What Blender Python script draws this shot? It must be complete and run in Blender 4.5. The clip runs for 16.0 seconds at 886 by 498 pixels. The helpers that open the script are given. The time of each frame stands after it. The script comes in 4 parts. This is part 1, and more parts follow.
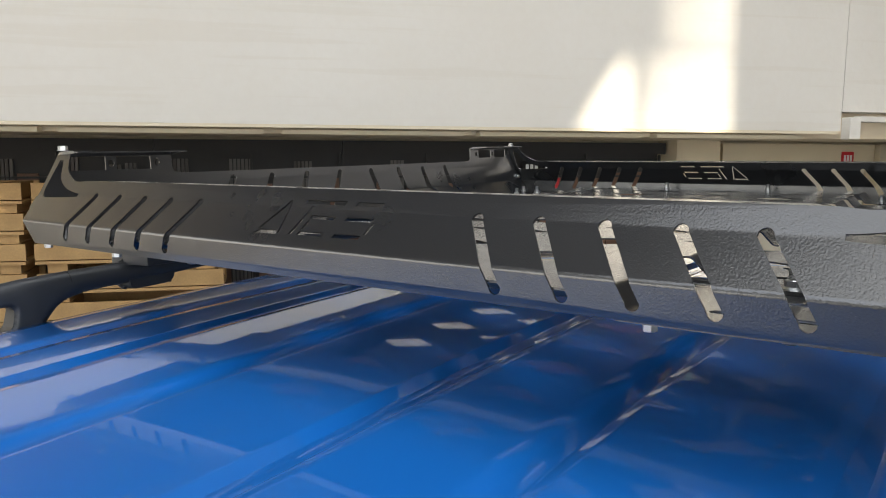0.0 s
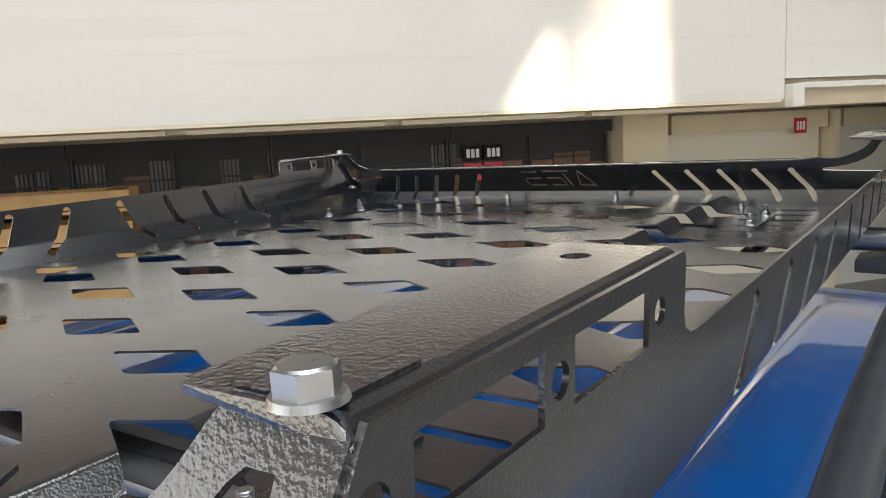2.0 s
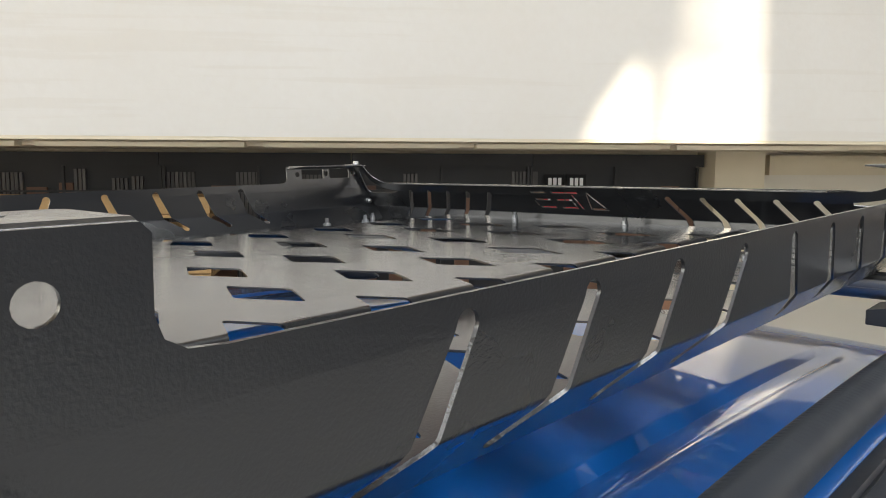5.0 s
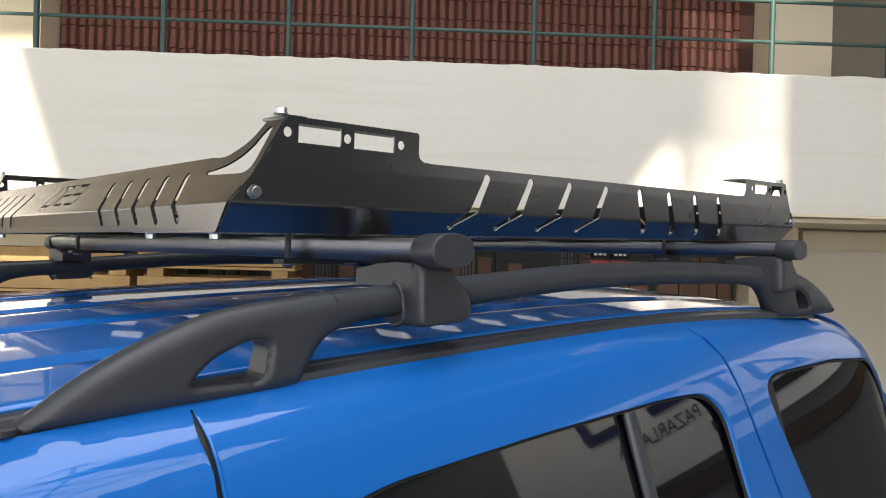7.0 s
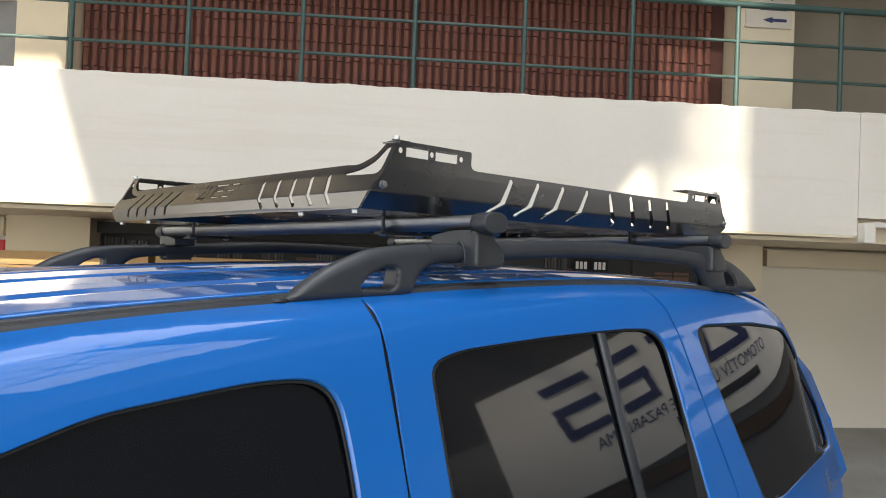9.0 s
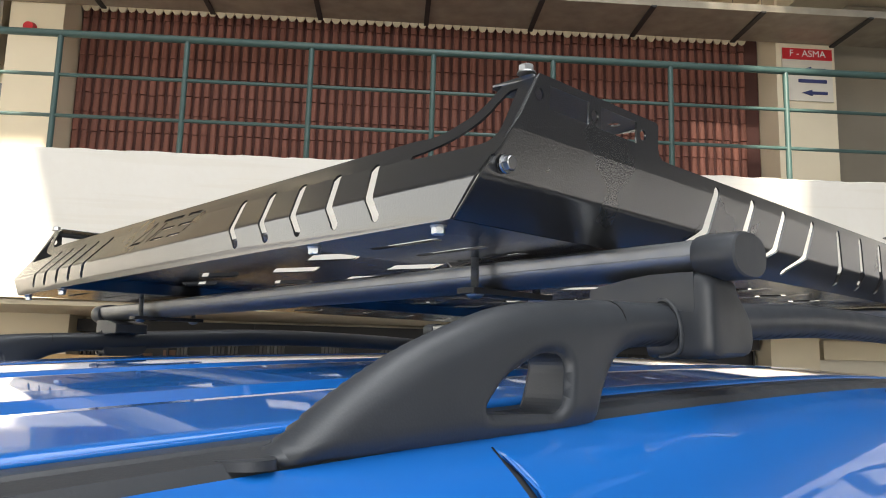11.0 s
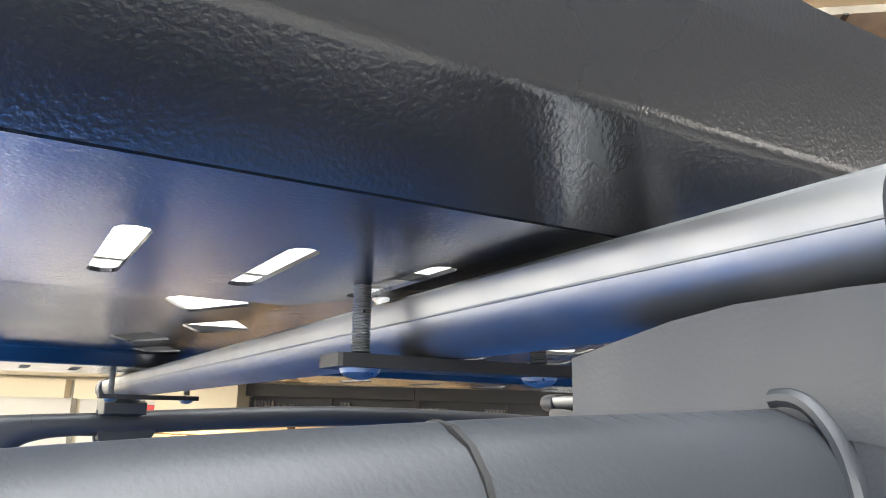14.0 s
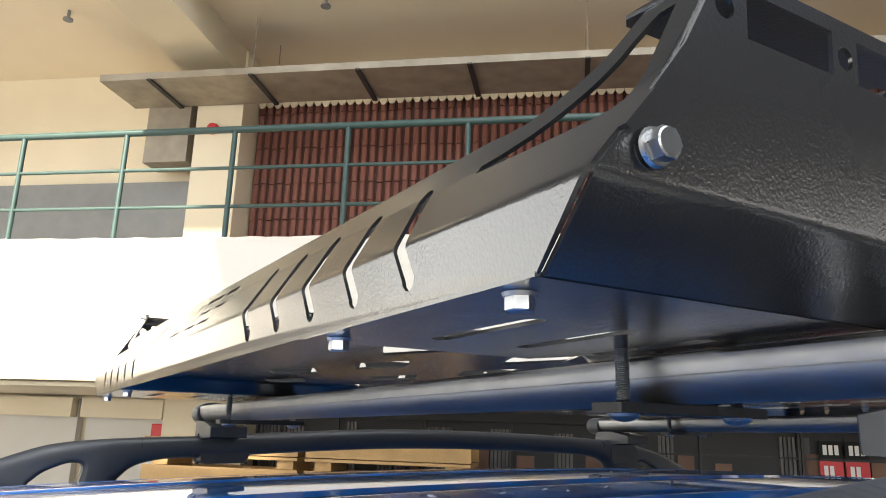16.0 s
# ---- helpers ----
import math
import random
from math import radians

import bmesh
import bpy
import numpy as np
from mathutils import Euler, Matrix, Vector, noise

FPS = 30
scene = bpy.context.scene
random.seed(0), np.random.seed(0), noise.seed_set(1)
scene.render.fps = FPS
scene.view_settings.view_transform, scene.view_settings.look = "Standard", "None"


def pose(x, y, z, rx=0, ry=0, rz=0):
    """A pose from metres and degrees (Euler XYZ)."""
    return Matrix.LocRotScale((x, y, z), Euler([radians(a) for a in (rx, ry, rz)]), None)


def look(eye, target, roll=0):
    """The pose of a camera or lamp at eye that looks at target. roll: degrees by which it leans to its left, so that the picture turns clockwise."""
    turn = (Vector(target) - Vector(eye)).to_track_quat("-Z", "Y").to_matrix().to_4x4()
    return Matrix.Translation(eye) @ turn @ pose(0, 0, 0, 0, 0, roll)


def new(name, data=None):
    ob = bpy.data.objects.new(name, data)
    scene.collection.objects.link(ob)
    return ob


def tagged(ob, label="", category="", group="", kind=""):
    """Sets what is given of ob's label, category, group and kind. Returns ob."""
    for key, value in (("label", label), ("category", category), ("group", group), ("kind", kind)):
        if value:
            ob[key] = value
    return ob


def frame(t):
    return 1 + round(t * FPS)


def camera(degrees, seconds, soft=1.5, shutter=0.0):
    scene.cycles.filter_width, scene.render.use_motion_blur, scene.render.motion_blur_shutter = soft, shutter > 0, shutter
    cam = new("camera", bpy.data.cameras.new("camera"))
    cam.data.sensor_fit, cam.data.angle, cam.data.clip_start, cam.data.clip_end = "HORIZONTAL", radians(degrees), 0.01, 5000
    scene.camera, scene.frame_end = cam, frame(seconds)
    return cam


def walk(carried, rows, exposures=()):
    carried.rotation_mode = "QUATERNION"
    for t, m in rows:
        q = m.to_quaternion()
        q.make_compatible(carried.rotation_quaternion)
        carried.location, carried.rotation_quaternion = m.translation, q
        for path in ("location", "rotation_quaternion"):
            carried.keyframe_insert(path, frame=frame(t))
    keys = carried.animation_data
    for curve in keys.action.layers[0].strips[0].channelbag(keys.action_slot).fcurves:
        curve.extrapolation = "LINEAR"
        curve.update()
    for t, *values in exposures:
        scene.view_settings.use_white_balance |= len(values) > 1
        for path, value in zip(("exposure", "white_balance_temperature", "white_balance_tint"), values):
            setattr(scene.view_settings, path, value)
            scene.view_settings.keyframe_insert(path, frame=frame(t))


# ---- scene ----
cam = camera(60.7, 16.0, soft=1.0)
Z0 = 1.80
PATH = [
    (0, (0.5488, -0.5016, 0.1267), (-0.6238, 1.096, -0.1418), -0.6),
    (0.5, (0.6265, -0.4013, 0.1557), (-0.5376, 1.203, -0.1101), -1.8),
    (1, (0.6765, -0.2788, 0.1786), (-0.4731, 1.336, -0.0903), -2.8),
    (1.5, (0.6874, -0.151, 0.1795), (-0.4511, 1.468, -0.109), -3.4),
    (2, (0.6736, -0.0246, 0.1749), (-0.4609, 1.591, -0.1454), -3.7),
    (2.5, (0.6361, 0.0884, 0.176), (-0.4946, 1.698, -0.1837), -3.7),
    (3, (0.6043, 0.1622, 0.1796), (-0.5244, 1.767, -0.2097), -3.4),
    (3.5, (0.6015, 0.1939, 0.1836), (-0.5291, 1.795, -0.2155), -2.7),
    (6, (1.006, 0.0657, 0.0749), (-0.4382, 1.446, -0.0197), 0.2),
    (6.5, (1.14, -0.1655, 0.0393), (-0.3047, 1.216, -0.0168), 0.2),
    (7, (1.283, -0.3586, -0.0089), (-0.1713, 1.014, -0.0281), 0.5),
    (7.5, (1.468, -0.5239, -0.0771), (0.0012, 0.8351, -0.0741), 0.6),
    (8, (1.618, -0.718, -0.0886), (0.1538, 0.6441, -0.0639), 0.7),
    (8.2, (1.644, -0.8352, -0.065), (0.2133, 0.5619, -0.0827), 1.5),
    (10.3, (1.304, -0.6637, -0.1546), (-0.0872, 0.7586, 0.0475), 0.5),
    (10.5, (1.219, -0.5651, -0.1453), (-0.1718, 0.8549, 0.0767), 0.4),
    (11, (0.9513, -0.3935, -0.1089), (-0.4613, 0.9914, 0.1855), 0.6),
    (11.5, (0.8231, -0.2705, -0.0857), (-0.6307, 1.058, 0.2623), 0.4),
    (12, (0.7809, -0.1274, -0.0825), (-0.7365, 1.117, 0.3035), 0.7),
    (12.5, (0.7536, -0.0308, -0.0679), (-0.8111, 1.148, 0.3351), 0.8),
    (13, (0.7402, 0.0194, -0.0602), (-0.8789, 1.119, 0.3515), 0.6),
    (13.5, (0.7331, 0.0358, -0.0625), (-0.9335, 1.056, 0.3646), 0.8),
    (14, (0.734, 0.0352, -0.0618), (-0.9498, 1.02, 0.3802), 0.9),
    (14.5, (0.7337, 0.0238, -0.0602), (-0.9622, 0.9798, 0.3981), 0.9),
    (15, (0.7314, -0.0264, -0.0591), (-0.9641, 0.928, 0.4039), 1.2),
    (15.5, (0.7404, -0.0876, -0.0538), (-0.9391, 0.8848, 0.4297), 1.3),
    (16, (0.7515, -0.1508, -0.056), (-0.9104, 0.8498, 0.431), 1.0),
]
walk(cam, [(t, look((e[0], e[1], e[2] + Z0), (g[0], g[1], g[2] + Z0), roll)) for t, e, g, roll in PATH],
     [(0, 1.4), (1.5, 1.55), (3.5, 1.8), (6, 1.45), (8, 1.4), (10.5, 1.5), (11, 1.65), (11.5, 1.85), (12, 2.3), (12.5, 2.75), (13.5, 3.05), (14.5, 3.0), (15, 2.6), (15.5, 2.2), (16, 1.95)])

from mathutils import geometry

# ---- world and light ----
world = bpy.data.worlds.new("sky")
scene.world = world
world.use_nodes = True
wn = world.node_tree.nodes
sky = wn.new("ShaderNodeTexSky")
sky.sky_type = "NISHITA"
sky.sun_disc = False
sky.sun_elevation = radians(36)
world.node_tree.links.new(sky.outputs[0], wn["Background"].inputs[0])
wn["Background"].inputs[1].default_value = 0.05

# facade frame: u along the parapet, n away from the car, w up from the rack floor
FU, FN = Vector((0.653, 0.757, -0.0165)), Vector((-0.757, 0.653, 0.0))
FW = FU.cross(FN).normalized()
FAC = Matrix.Translation((0, 0, Z0)) @ Matrix((
    (FU.x, FN.x, FW.x), (FU.y, FN.y, FW.y), (FU.z, FN.z, FW.z))).to_4x4()


def fac(u, n, w):
    return FAC @ Vector((u, n, w))


SUN = Vector((0.23, 1.0, -0.75))
sun_dir = (FAC.to_3x3() @ SUN).normalized()
sun = new("sun", bpy.data.lights.new("sun", "SUN"))
sun.data.energy, sun.data.angle, sun.data.color = 4.9, radians(1.1), (1.0, 0.88, 0.70)
sun.rotation_euler = sun_dir.to_track_quat("-Z", "Y").to_euler()
sky.sun_rotation = math.atan2(-sun_dir.x, -sun_dir.y)


def area(name, place, target, sx, sy, power, color):
    lamp = new(name, bpy.data.lights.new(name, "AREA"))
    lamp.data.shape, lamp.data.size, lamp.data.size_y = "RECTANGLE", sx, sy
    lamp.data.energy, lamp.data.color = power, color
    lamp.matrix_world = look(place, target)
    return lamp


# added overhead lamps under the closed roof sheet: no opening above them
area("skylight_stand_in", fac(4.1, -4.1, 7.0), fac(4.1, -4.101, 0), 4.6, 7.8, 124, (0.97, 0.99, 1.0))
area("roof_fill_south", fac(-3.1, -5.8, 7.0), fac(-3.1, -5.801, 0), 9.6, 11.3, 223.2, (0.97, 0.99, 1.0))
area("roof_fill_middle", fac(1.4, 0.3, 7.0), fac(1.4, 0.299, 0), 4.4, 3.4, 68.2, (0.97, 0.99, 1.0))
# added fill lamp in an assumed east opening, lifts the shops and doors
area("east_fill", fac(1.0, -12.85, 1.0), fac(1.0, 0, 1.0), 12.0, 4.4, 167.4, (0.97, 0.99, 1.0))
# faint added lamp, stands in for a pale wall in the side reflections
area("gable_fill", fac(9.96, -0.5, 5.2), fac(0, -0.5, 5.2), 9.0, 3.4, 4.3, (0.97, 0.99, 1.0))
area("gate_daylight", fac(-8.85, -1.0, 0.9), fac(0, -1.0, 0.9), 9.0, 4.4, 86.8, (1.0, 0.92, 0.80))


# ---- materials ----
def mat(name, color, rough=0.5, metal=0.0, var=0.0, scale=6.0, fine=0.0, fine_scale=300.0, bump=0.0, bump_scale=300.0,
        coat=0.0, tint=None, spec=0.5, rough_var=0.0, dist=0.001, isl=0.0,
        coat_rough=0.03, streak=0.0, bump_detail=3, coat_ior=1.5, bump2=0.0, bump2_scale=900.0):
    m = bpy.data.materials.new(name)
    m.use_nodes = True
    nt = m.node_tree
    b = nt.nodes["Principled BSDF"]
    b.inputs["Base Color"].default_value = (*color, 1)
    b.inputs["Roughness"].default_value = rough
    b.inputs["Metallic"].default_value = metal
    b.inputs["Specular IOR Level"].default_value = spec
    b.inputs["Coat Weight"].default_value = coat
    b.inputs["Coat Roughness"].default_value = coat_rough
    b.inputs["Coat IOR"].default_value = coat_ior
    tc = nt.nodes.new("ShaderNodeTexCoord")

    def noise_tex(s, detail=4):
        n = nt.nodes.new("ShaderNodeTexNoise")
        n.inputs["Scale"].default_value = s
        n.inputs["Detail"].default_value = detail
        nt.links.new(tc.outputs["Object"], n.inputs["Vector"])
        return n.outputs["Fac"]

    last = None

    def mixin(fac_out, amount, col):
        nonlocal last
        mx = nt.nodes.new("ShaderNodeMix")
        mx.data_type = "RGBA"
        mr = nt.nodes.new("ShaderNodeMapRange")
        mr.inputs[1].default_value, mr.inputs[2].default_value = 0.35, 0.7
        mr.inputs[3].default_value, mr.inputs[4].default_value = 0.0, amount
        nt.links.new(fac_out, mr.inputs[0])
        nt.links.new(mr.outputs[0], mx.inputs["Factor"])
        if last is None:
            mx.inputs["A"].default_value = (*color, 1)
        else:
            nt.links.new(last, mx.inputs["A"])
        mx.inputs["B"].default_value = (*col, 1)
        last = mx.outputs["Result"]

    dark = tint or tuple(c * 0.55 for c in color)
    if var:
        mixin(noise_tex(scale, 6), var, dark)
    if fine:
        mixin(noise_tex(fine_scale, 3), fine, dark)
    if streak:
        mp = nt.nodes.new("ShaderNodeMapping")
        mp.inputs["Scale"].default_value = (0.35, 0.35, 9.0)
        nt.links.new(tc.outputs["Object"], mp.inputs["Vector"])
        sn = nt.nodes.new("ShaderNodeTexNoise")
        sn.inputs["Scale"].default_value, sn.inputs["Detail"].default_value = 1.6, 5
        nt.links.new(mp.outputs[0], sn.inputs["Vector"])
        ramp = nt.nodes.new("ShaderNodeMapRange")
        ramp.inputs[1].default_value, ramp.inputs[2].default_value = 0.50, 0.68
        nt.links.new(sn.outputs["Fac"], ramp.inputs[0])
        mixin(ramp.outputs[0], streak, dark)
    if isl:
        oi = nt.nodes.new("ShaderNodeObjectInfo")
        mixin(oi.outputs["Random"], isl, dark)
        gi = nt.nodes.new("ShaderNodeNewGeometry")
        mixin(gi.outputs["Random Per Island"], isl, dark)
    if last is not None:
        nt.links.new(last, b.inputs["Base Color"])
    if rough_var:
        mr = nt.nodes.new("ShaderNodeMapRange")
        mr.inputs[1].default_value, mr.inputs[2].default_value = 0.3, 0.7
        mr.inputs[3].default_value, mr.inputs[4].default_value = rough - rough_var, rough + rough_var
        nt.links.new(noise_tex(scale * 2.3, 5), mr.inputs[0])
        nt.links.new(mr.outputs[0], b.inputs["Roughness"])
    if bump:
        bp = nt.nodes.new("ShaderNodeBump")
        bp.inputs["Strength"].default_value = bump
        bp.inputs["Distance"].default_value = dist
        nt.links.new(noise_tex(bump_scale, bump_detail), bp.inputs["Height"])
        if bump2:
            bp2 = nt.nodes.new("ShaderNodeBump")
            bp2.inputs["Strength"].default_value, bp2.inputs["Distance"].default_value = bump2, dist
            nt.links.new(noise_tex(bump2_scale, 2), bp2.inputs["Height"])
            nt.links.new(bp.outputs[0], bp2.inputs["Normal"])
            bp = bp2
        nt.links.new(bp.outputs[0], b.inputs["Normal"])
        if coat_rough > 0.05:
            nt.links.new(bp.outputs[0], b.inputs["Coat Normal"])
    return m


POWDER = mat("black_powder_coat", (0.0175, 0.0186, 0.0214), 0.30, bump=0.20, bump_scale=600, bump_detail=2.5, var=0.25, scale=3, rough_var=0.04, spec=0.45, coat=0.95, coat_rough=0.06, coat_ior=1.9)
BLACKSTEEL = mat("black_steel", (0.012, 0.012, 0.013), 0.5, bump=0.08, bump_scale=500)
PLASTIC = mat("black_plastic", (0.040, 0.0445, 0.053), 0.42, bump=0.10, bump_scale=700, var=0.3, scale=9, rough_var=0.06)
PAINT = mat("blue_car_paint", (0.008, 0.150, 0.56), 0.38, metal=0.1, spec=0.15, coat=1.0, var=0.10, scale=2, tint=(0.007, 0.132, 0.50))
ALU = mat("aluminium", (0.33, 0.34, 0.35), 0.46, 1.0, var=0.15, scale=20, rough_var=0.05)
ZINC = mat("zinc_plated_steel", (0.48, 0.49, 0.50), 0.34, 1.0, var=0.3, scale=80, rough_var=0.08)
RUBBER = mat("black_rubber", (0.015, 0.015, 0.016), 0.6)
GLASS = mat("tinted_car_glass", (0.004, 0.005, 0.007), 0.03, spec=0.85)
PLASTER = mat("white_plaster", (0.74, 0.72, 0.68), 0.75, var=0.35, scale=0.9, fine=0.15, fine_scale=18, tint=(0.66, 0.62, 0.55), streak=0.3, bump=0.25, bump_scale=25, dist=0.004)
CREAM = mat("cream_paint", (0.74, 0.66, 0.50), 0.6, var=0.35, scale=1.3, tint=(0.6, 0.52, 0.38), bump=0.1, bump_scale=30)
CEIL = mat("cream_ceiling", (0.80, 0.70, 0.54), 0.8, var=0.4, scale=0.8, tint=(0.68, 0.57, 0.42))
CONC = mat("grey_concrete", (0.34, 0.33, 0.31), 0.85, var=0.6, scale=1.2, fine=0.3, fine_scale=40, bump=0.2, bump_scale=60)
GREEN = mat("green_rail_paint", (0.042, 0.085, 0.080), 0.4, var=0.3, scale=14)
TILE = mat("red_clay_tile", (0.26, 0.098, 0.070), 0.7, var=0.5, scale=3, fine=0.3, fine_scale=60, isl=0.5, bump=0.2, bump_scale=90)
DARK = mat("dark_shutter", (0.030, 0.029, 0.030), 0.55, var=0.5, scale=2)
DARKER = mat("dark_interior", (0.012, 0.012, 0.013), 0.9)
GALV = mat("galvanised_steel", (0.37, 0.33, 0.27), 0.5, 0.4, var=0.6, scale=5, rough_var=0.1)
WOOD = mat("pale_wood", (0.55, 0.35, 0.15), 0.7, var=0.5, scale=5, fine=0.3, fine_scale=70)
WOOD_DARK = mat("dark_brown_wood", (0.09, 0.055, 0.03), 0.6, var=0.5, scale=4)
RED = mat("red_paint", (0.55, 0.02, 0.03), 0.4)
WHITE = mat("white_sign_paint", (0.8, 0.8, 0.8), 0.5)
NAVY = mat("navy_print", (0.02, 0.03, 0.12), 0.5)
GREYWALL = mat("pale_court_wall", (0.62, 0.60, 0.56), 0.8, var=0.4, scale=0.7)
# dark colours for the unseen roof and upper wall, chosen to dim reflections
ROOFSHEET = mat("grey_roof_sheet", (0.17, 0.175, 0.18), 0.7, var=0.4, scale=0.8)
DIMWALL = mat("dim_upper_wall", (0.12, 0.115, 0.11), 0.7, var=0.4, scale=1.5)
STEEL = mat("grey_steel", (0.25, 0.26, 0.27), 0.5, 0.3, var=0.3)


# ---- building helpers ----
def finish(bm, name, material, smooth=True, angle=32):
    me = bpy.data.meshes.new(name)
    bm.normal_update()
    bm.to_mesh(me)
    bm.free()
    me.materials.append(material)
    if smooth:
        me.shade_smooth()
        me.set_sharp_from_angle(angle=radians(angle))
    return me


def part(name, bm, material, parent=None, label="", thick=0.0, offset=0.0, bevel=0.0, smooth=True):
    ob = new(name, finish(bm, name, material, smooth))
    if parent is not None:
        ob.parent = parent
    if label:
        ob["label"] = label
    if thick:
        md = ob.modifiers.new("thick", "SOLIDIFY")
        md.thickness, md.offset = thick, offset
    if bevel:
        md = ob.modifiers.new("edge", "BEVEL")
        md.width, md.segments, md.limit_method = bevel, 2, "ANGLE"
    return ob


def soft_bends(ob):
    """Folded sheet: the narrow bend strips shade round, the flats stay flat."""
    graph = bpy.context.evaluated_depsgraph_get()
    me = bpy.data.meshes.new_from_object(ob.evaluated_get(graph))
    ob.modifiers.clear()
    ob.data = me
    me.shade_smooth()

    def narrow(p):
        pts = [me.vertices[i].co for i in p.vertices]
        longest = max((q - r).length for q in pts for r in pts)
        return p.area / longest < 0.0022
    thin = [narrow(p) for p in me.polygons]
    normal = [p.normal.copy() for p in me.polygons]
    around = [[] for v in me.vertices]
    for p in me.polygons:
        for v in p.vertices:
            around[v].append(p.index)
    out = []
    for p in me.polygons:
        own = normal[p.index]
        for v in p.vertices:
            n = own
            if thin[p.index]:
                near = [k for k in around[v] if normal[k].dot(own) > 0.77]
                flats = [k for k in near if not thin[k]]
                total = sum((normal[k] * me.polygons[k].area for k in flats or near), Vector())
                if total.length > 0:
                    n = total.normalized()
            out.append(n)
    me.normals_split_custom_set(out)
    return ob


def thing(name, label, category, group="", at=(0, 0, 0), m=None, kind=""):
    ob = new(name)
    ob.empty_display_size = 0.1
    ob.matrix_world = m if m is not None else Matrix.Translation(at)
    return tagged(ob, label, category, group, kind)


def box(bm, x0, x1, y0, y1, z0, z1):
    v = [bm.verts.new((x, y, z)) for z in (z0, z1) for y in (y0, y1) for x in (x0, x1)]
    for f in ((0, 2, 3, 1), (4, 5, 7, 6), (0, 1, 5, 4), (2, 6, 7, 3), (0, 4, 6, 2), (1, 3, 7, 5)):
        bm.faces.new([v[i] for i in f])
    return bm


def one_box(*a):
    return box(bmesh.new(), *a)


def prism(bm, pts, axis, a, b):
    """A prism of a closed outline: pts lie across the given axis."""
    def put(p, h):
        return {"x": (h, p[0], p[1]), "y": (p[0], h, p[1]), "z": (p[0], p[1], h)}[axis]
    lo = [bm.verts.new(put(p, a)) for p in pts]
    hi = [bm.verts.new(put(p, b)) for p in pts]
    k = len(pts)
    for i in range(k):
        bm.faces.new((lo[i], lo[(i + 1) % k], hi[(i + 1) % k], hi[i]))
    bm.faces.new(lo[::-1])
    bm.faces.new(hi)
    bmesh.ops.recalc_face_normals(bm, faces=bm.faces)
    return bm


def cyl(bm, p0, p1, r, seg=16, r2=None):
    p0, p1 = Vector(p0), Vector(p1)
    q = (p1 - p0).to_track_quat("Z", "Y").to_matrix()
    r2 = r if r2 is None else r2
    lo, hi = [], []
    for i in range(seg):
        a = 2 * math.pi * i / seg
        d = q @ Vector((math.cos(a), math.sin(a), 0))
        lo.append(bm.verts.new(p0 + d * r))
        hi.append(bm.verts.new(p1 + d * r2))
    for i in range(seg):
        bm.faces.new((lo[i], lo[(i + 1) % seg], hi[(i + 1) % seg], hi[i]))
    bm.faces.new(lo[::-1])
    bm.faces.new(hi)
    return bm


def sweep(bm, rings, caps=True):
    """Skin a row of closed rings of equally many points."""
    vs = [[bm.verts.new(p) for p in r] for r in rings]
    k = len(rings[0])
    for a, b in zip(vs, vs[1:]):
        for i in range(k):
            bm.faces.new((a[i], a[(i + 1) % k], b[(i + 1) % k], b[i]))
    if caps:
        bm.faces.new(vs[0][::-1])
        bm.faces.new(vs[-1])
    bmesh.ops.recalc_face_normals(bm, faces=bm.faces)
    return bm


def lerp(x, pts):
    """Piecewise straight lines through (x, y) pairs."""
    if x <= pts[0][0]:
        return pts[0][1]
    for (x0, y0), (x1, y1) in zip(pts, pts[1:]):
        if x <= x1:
            return y0 + (y1 - y0) * (x - x0) / (x1 - x0)
    return pts[-1][1]


def smooth_lerp(x, pts):
    """A smooth curve through (x, y) pairs (Catmull-Rom)."""
    if x <= pts[0][0]:
        return pts[0][1]
    if x >= pts[-1][0]:
        return pts[-1][1]
    for i in range(len(pts) - 1):
        x0, y0 = pts[i]
        x1, y1 = pts[i + 1]
        if x <= x1:
            xa, ya = pts[max(i - 1, 0)]
            xb, yb = pts[min(i + 2, len(pts) - 1)]
            m0, m1 = (y1 - ya) / (x1 - xa), (yb - y0) / (xb - x0)
            h = x1 - x0
            s = (x - x0) / h
            return ((2 * s**3 - 3 * s**2 + 1) * y0 + (s**3 - 2 * s**2 + s) * h * m0
                    + (3 * s**2 - 2 * s**3) * y1 + (s**3 - s**2) * h * m1)


def inside(p, poly):
    c = False
    j = len(poly) - 1
    for i in range(len(poly)):
        (xi, yi), (xj, yj) = poly[i], poly[j]
        if (yi > p[1]) != (yj > p[1]) and p[0] < (xj - xi) * (p[1] - yi) / (yj - yi) + xi:
            c = not c
        j = i
    return c


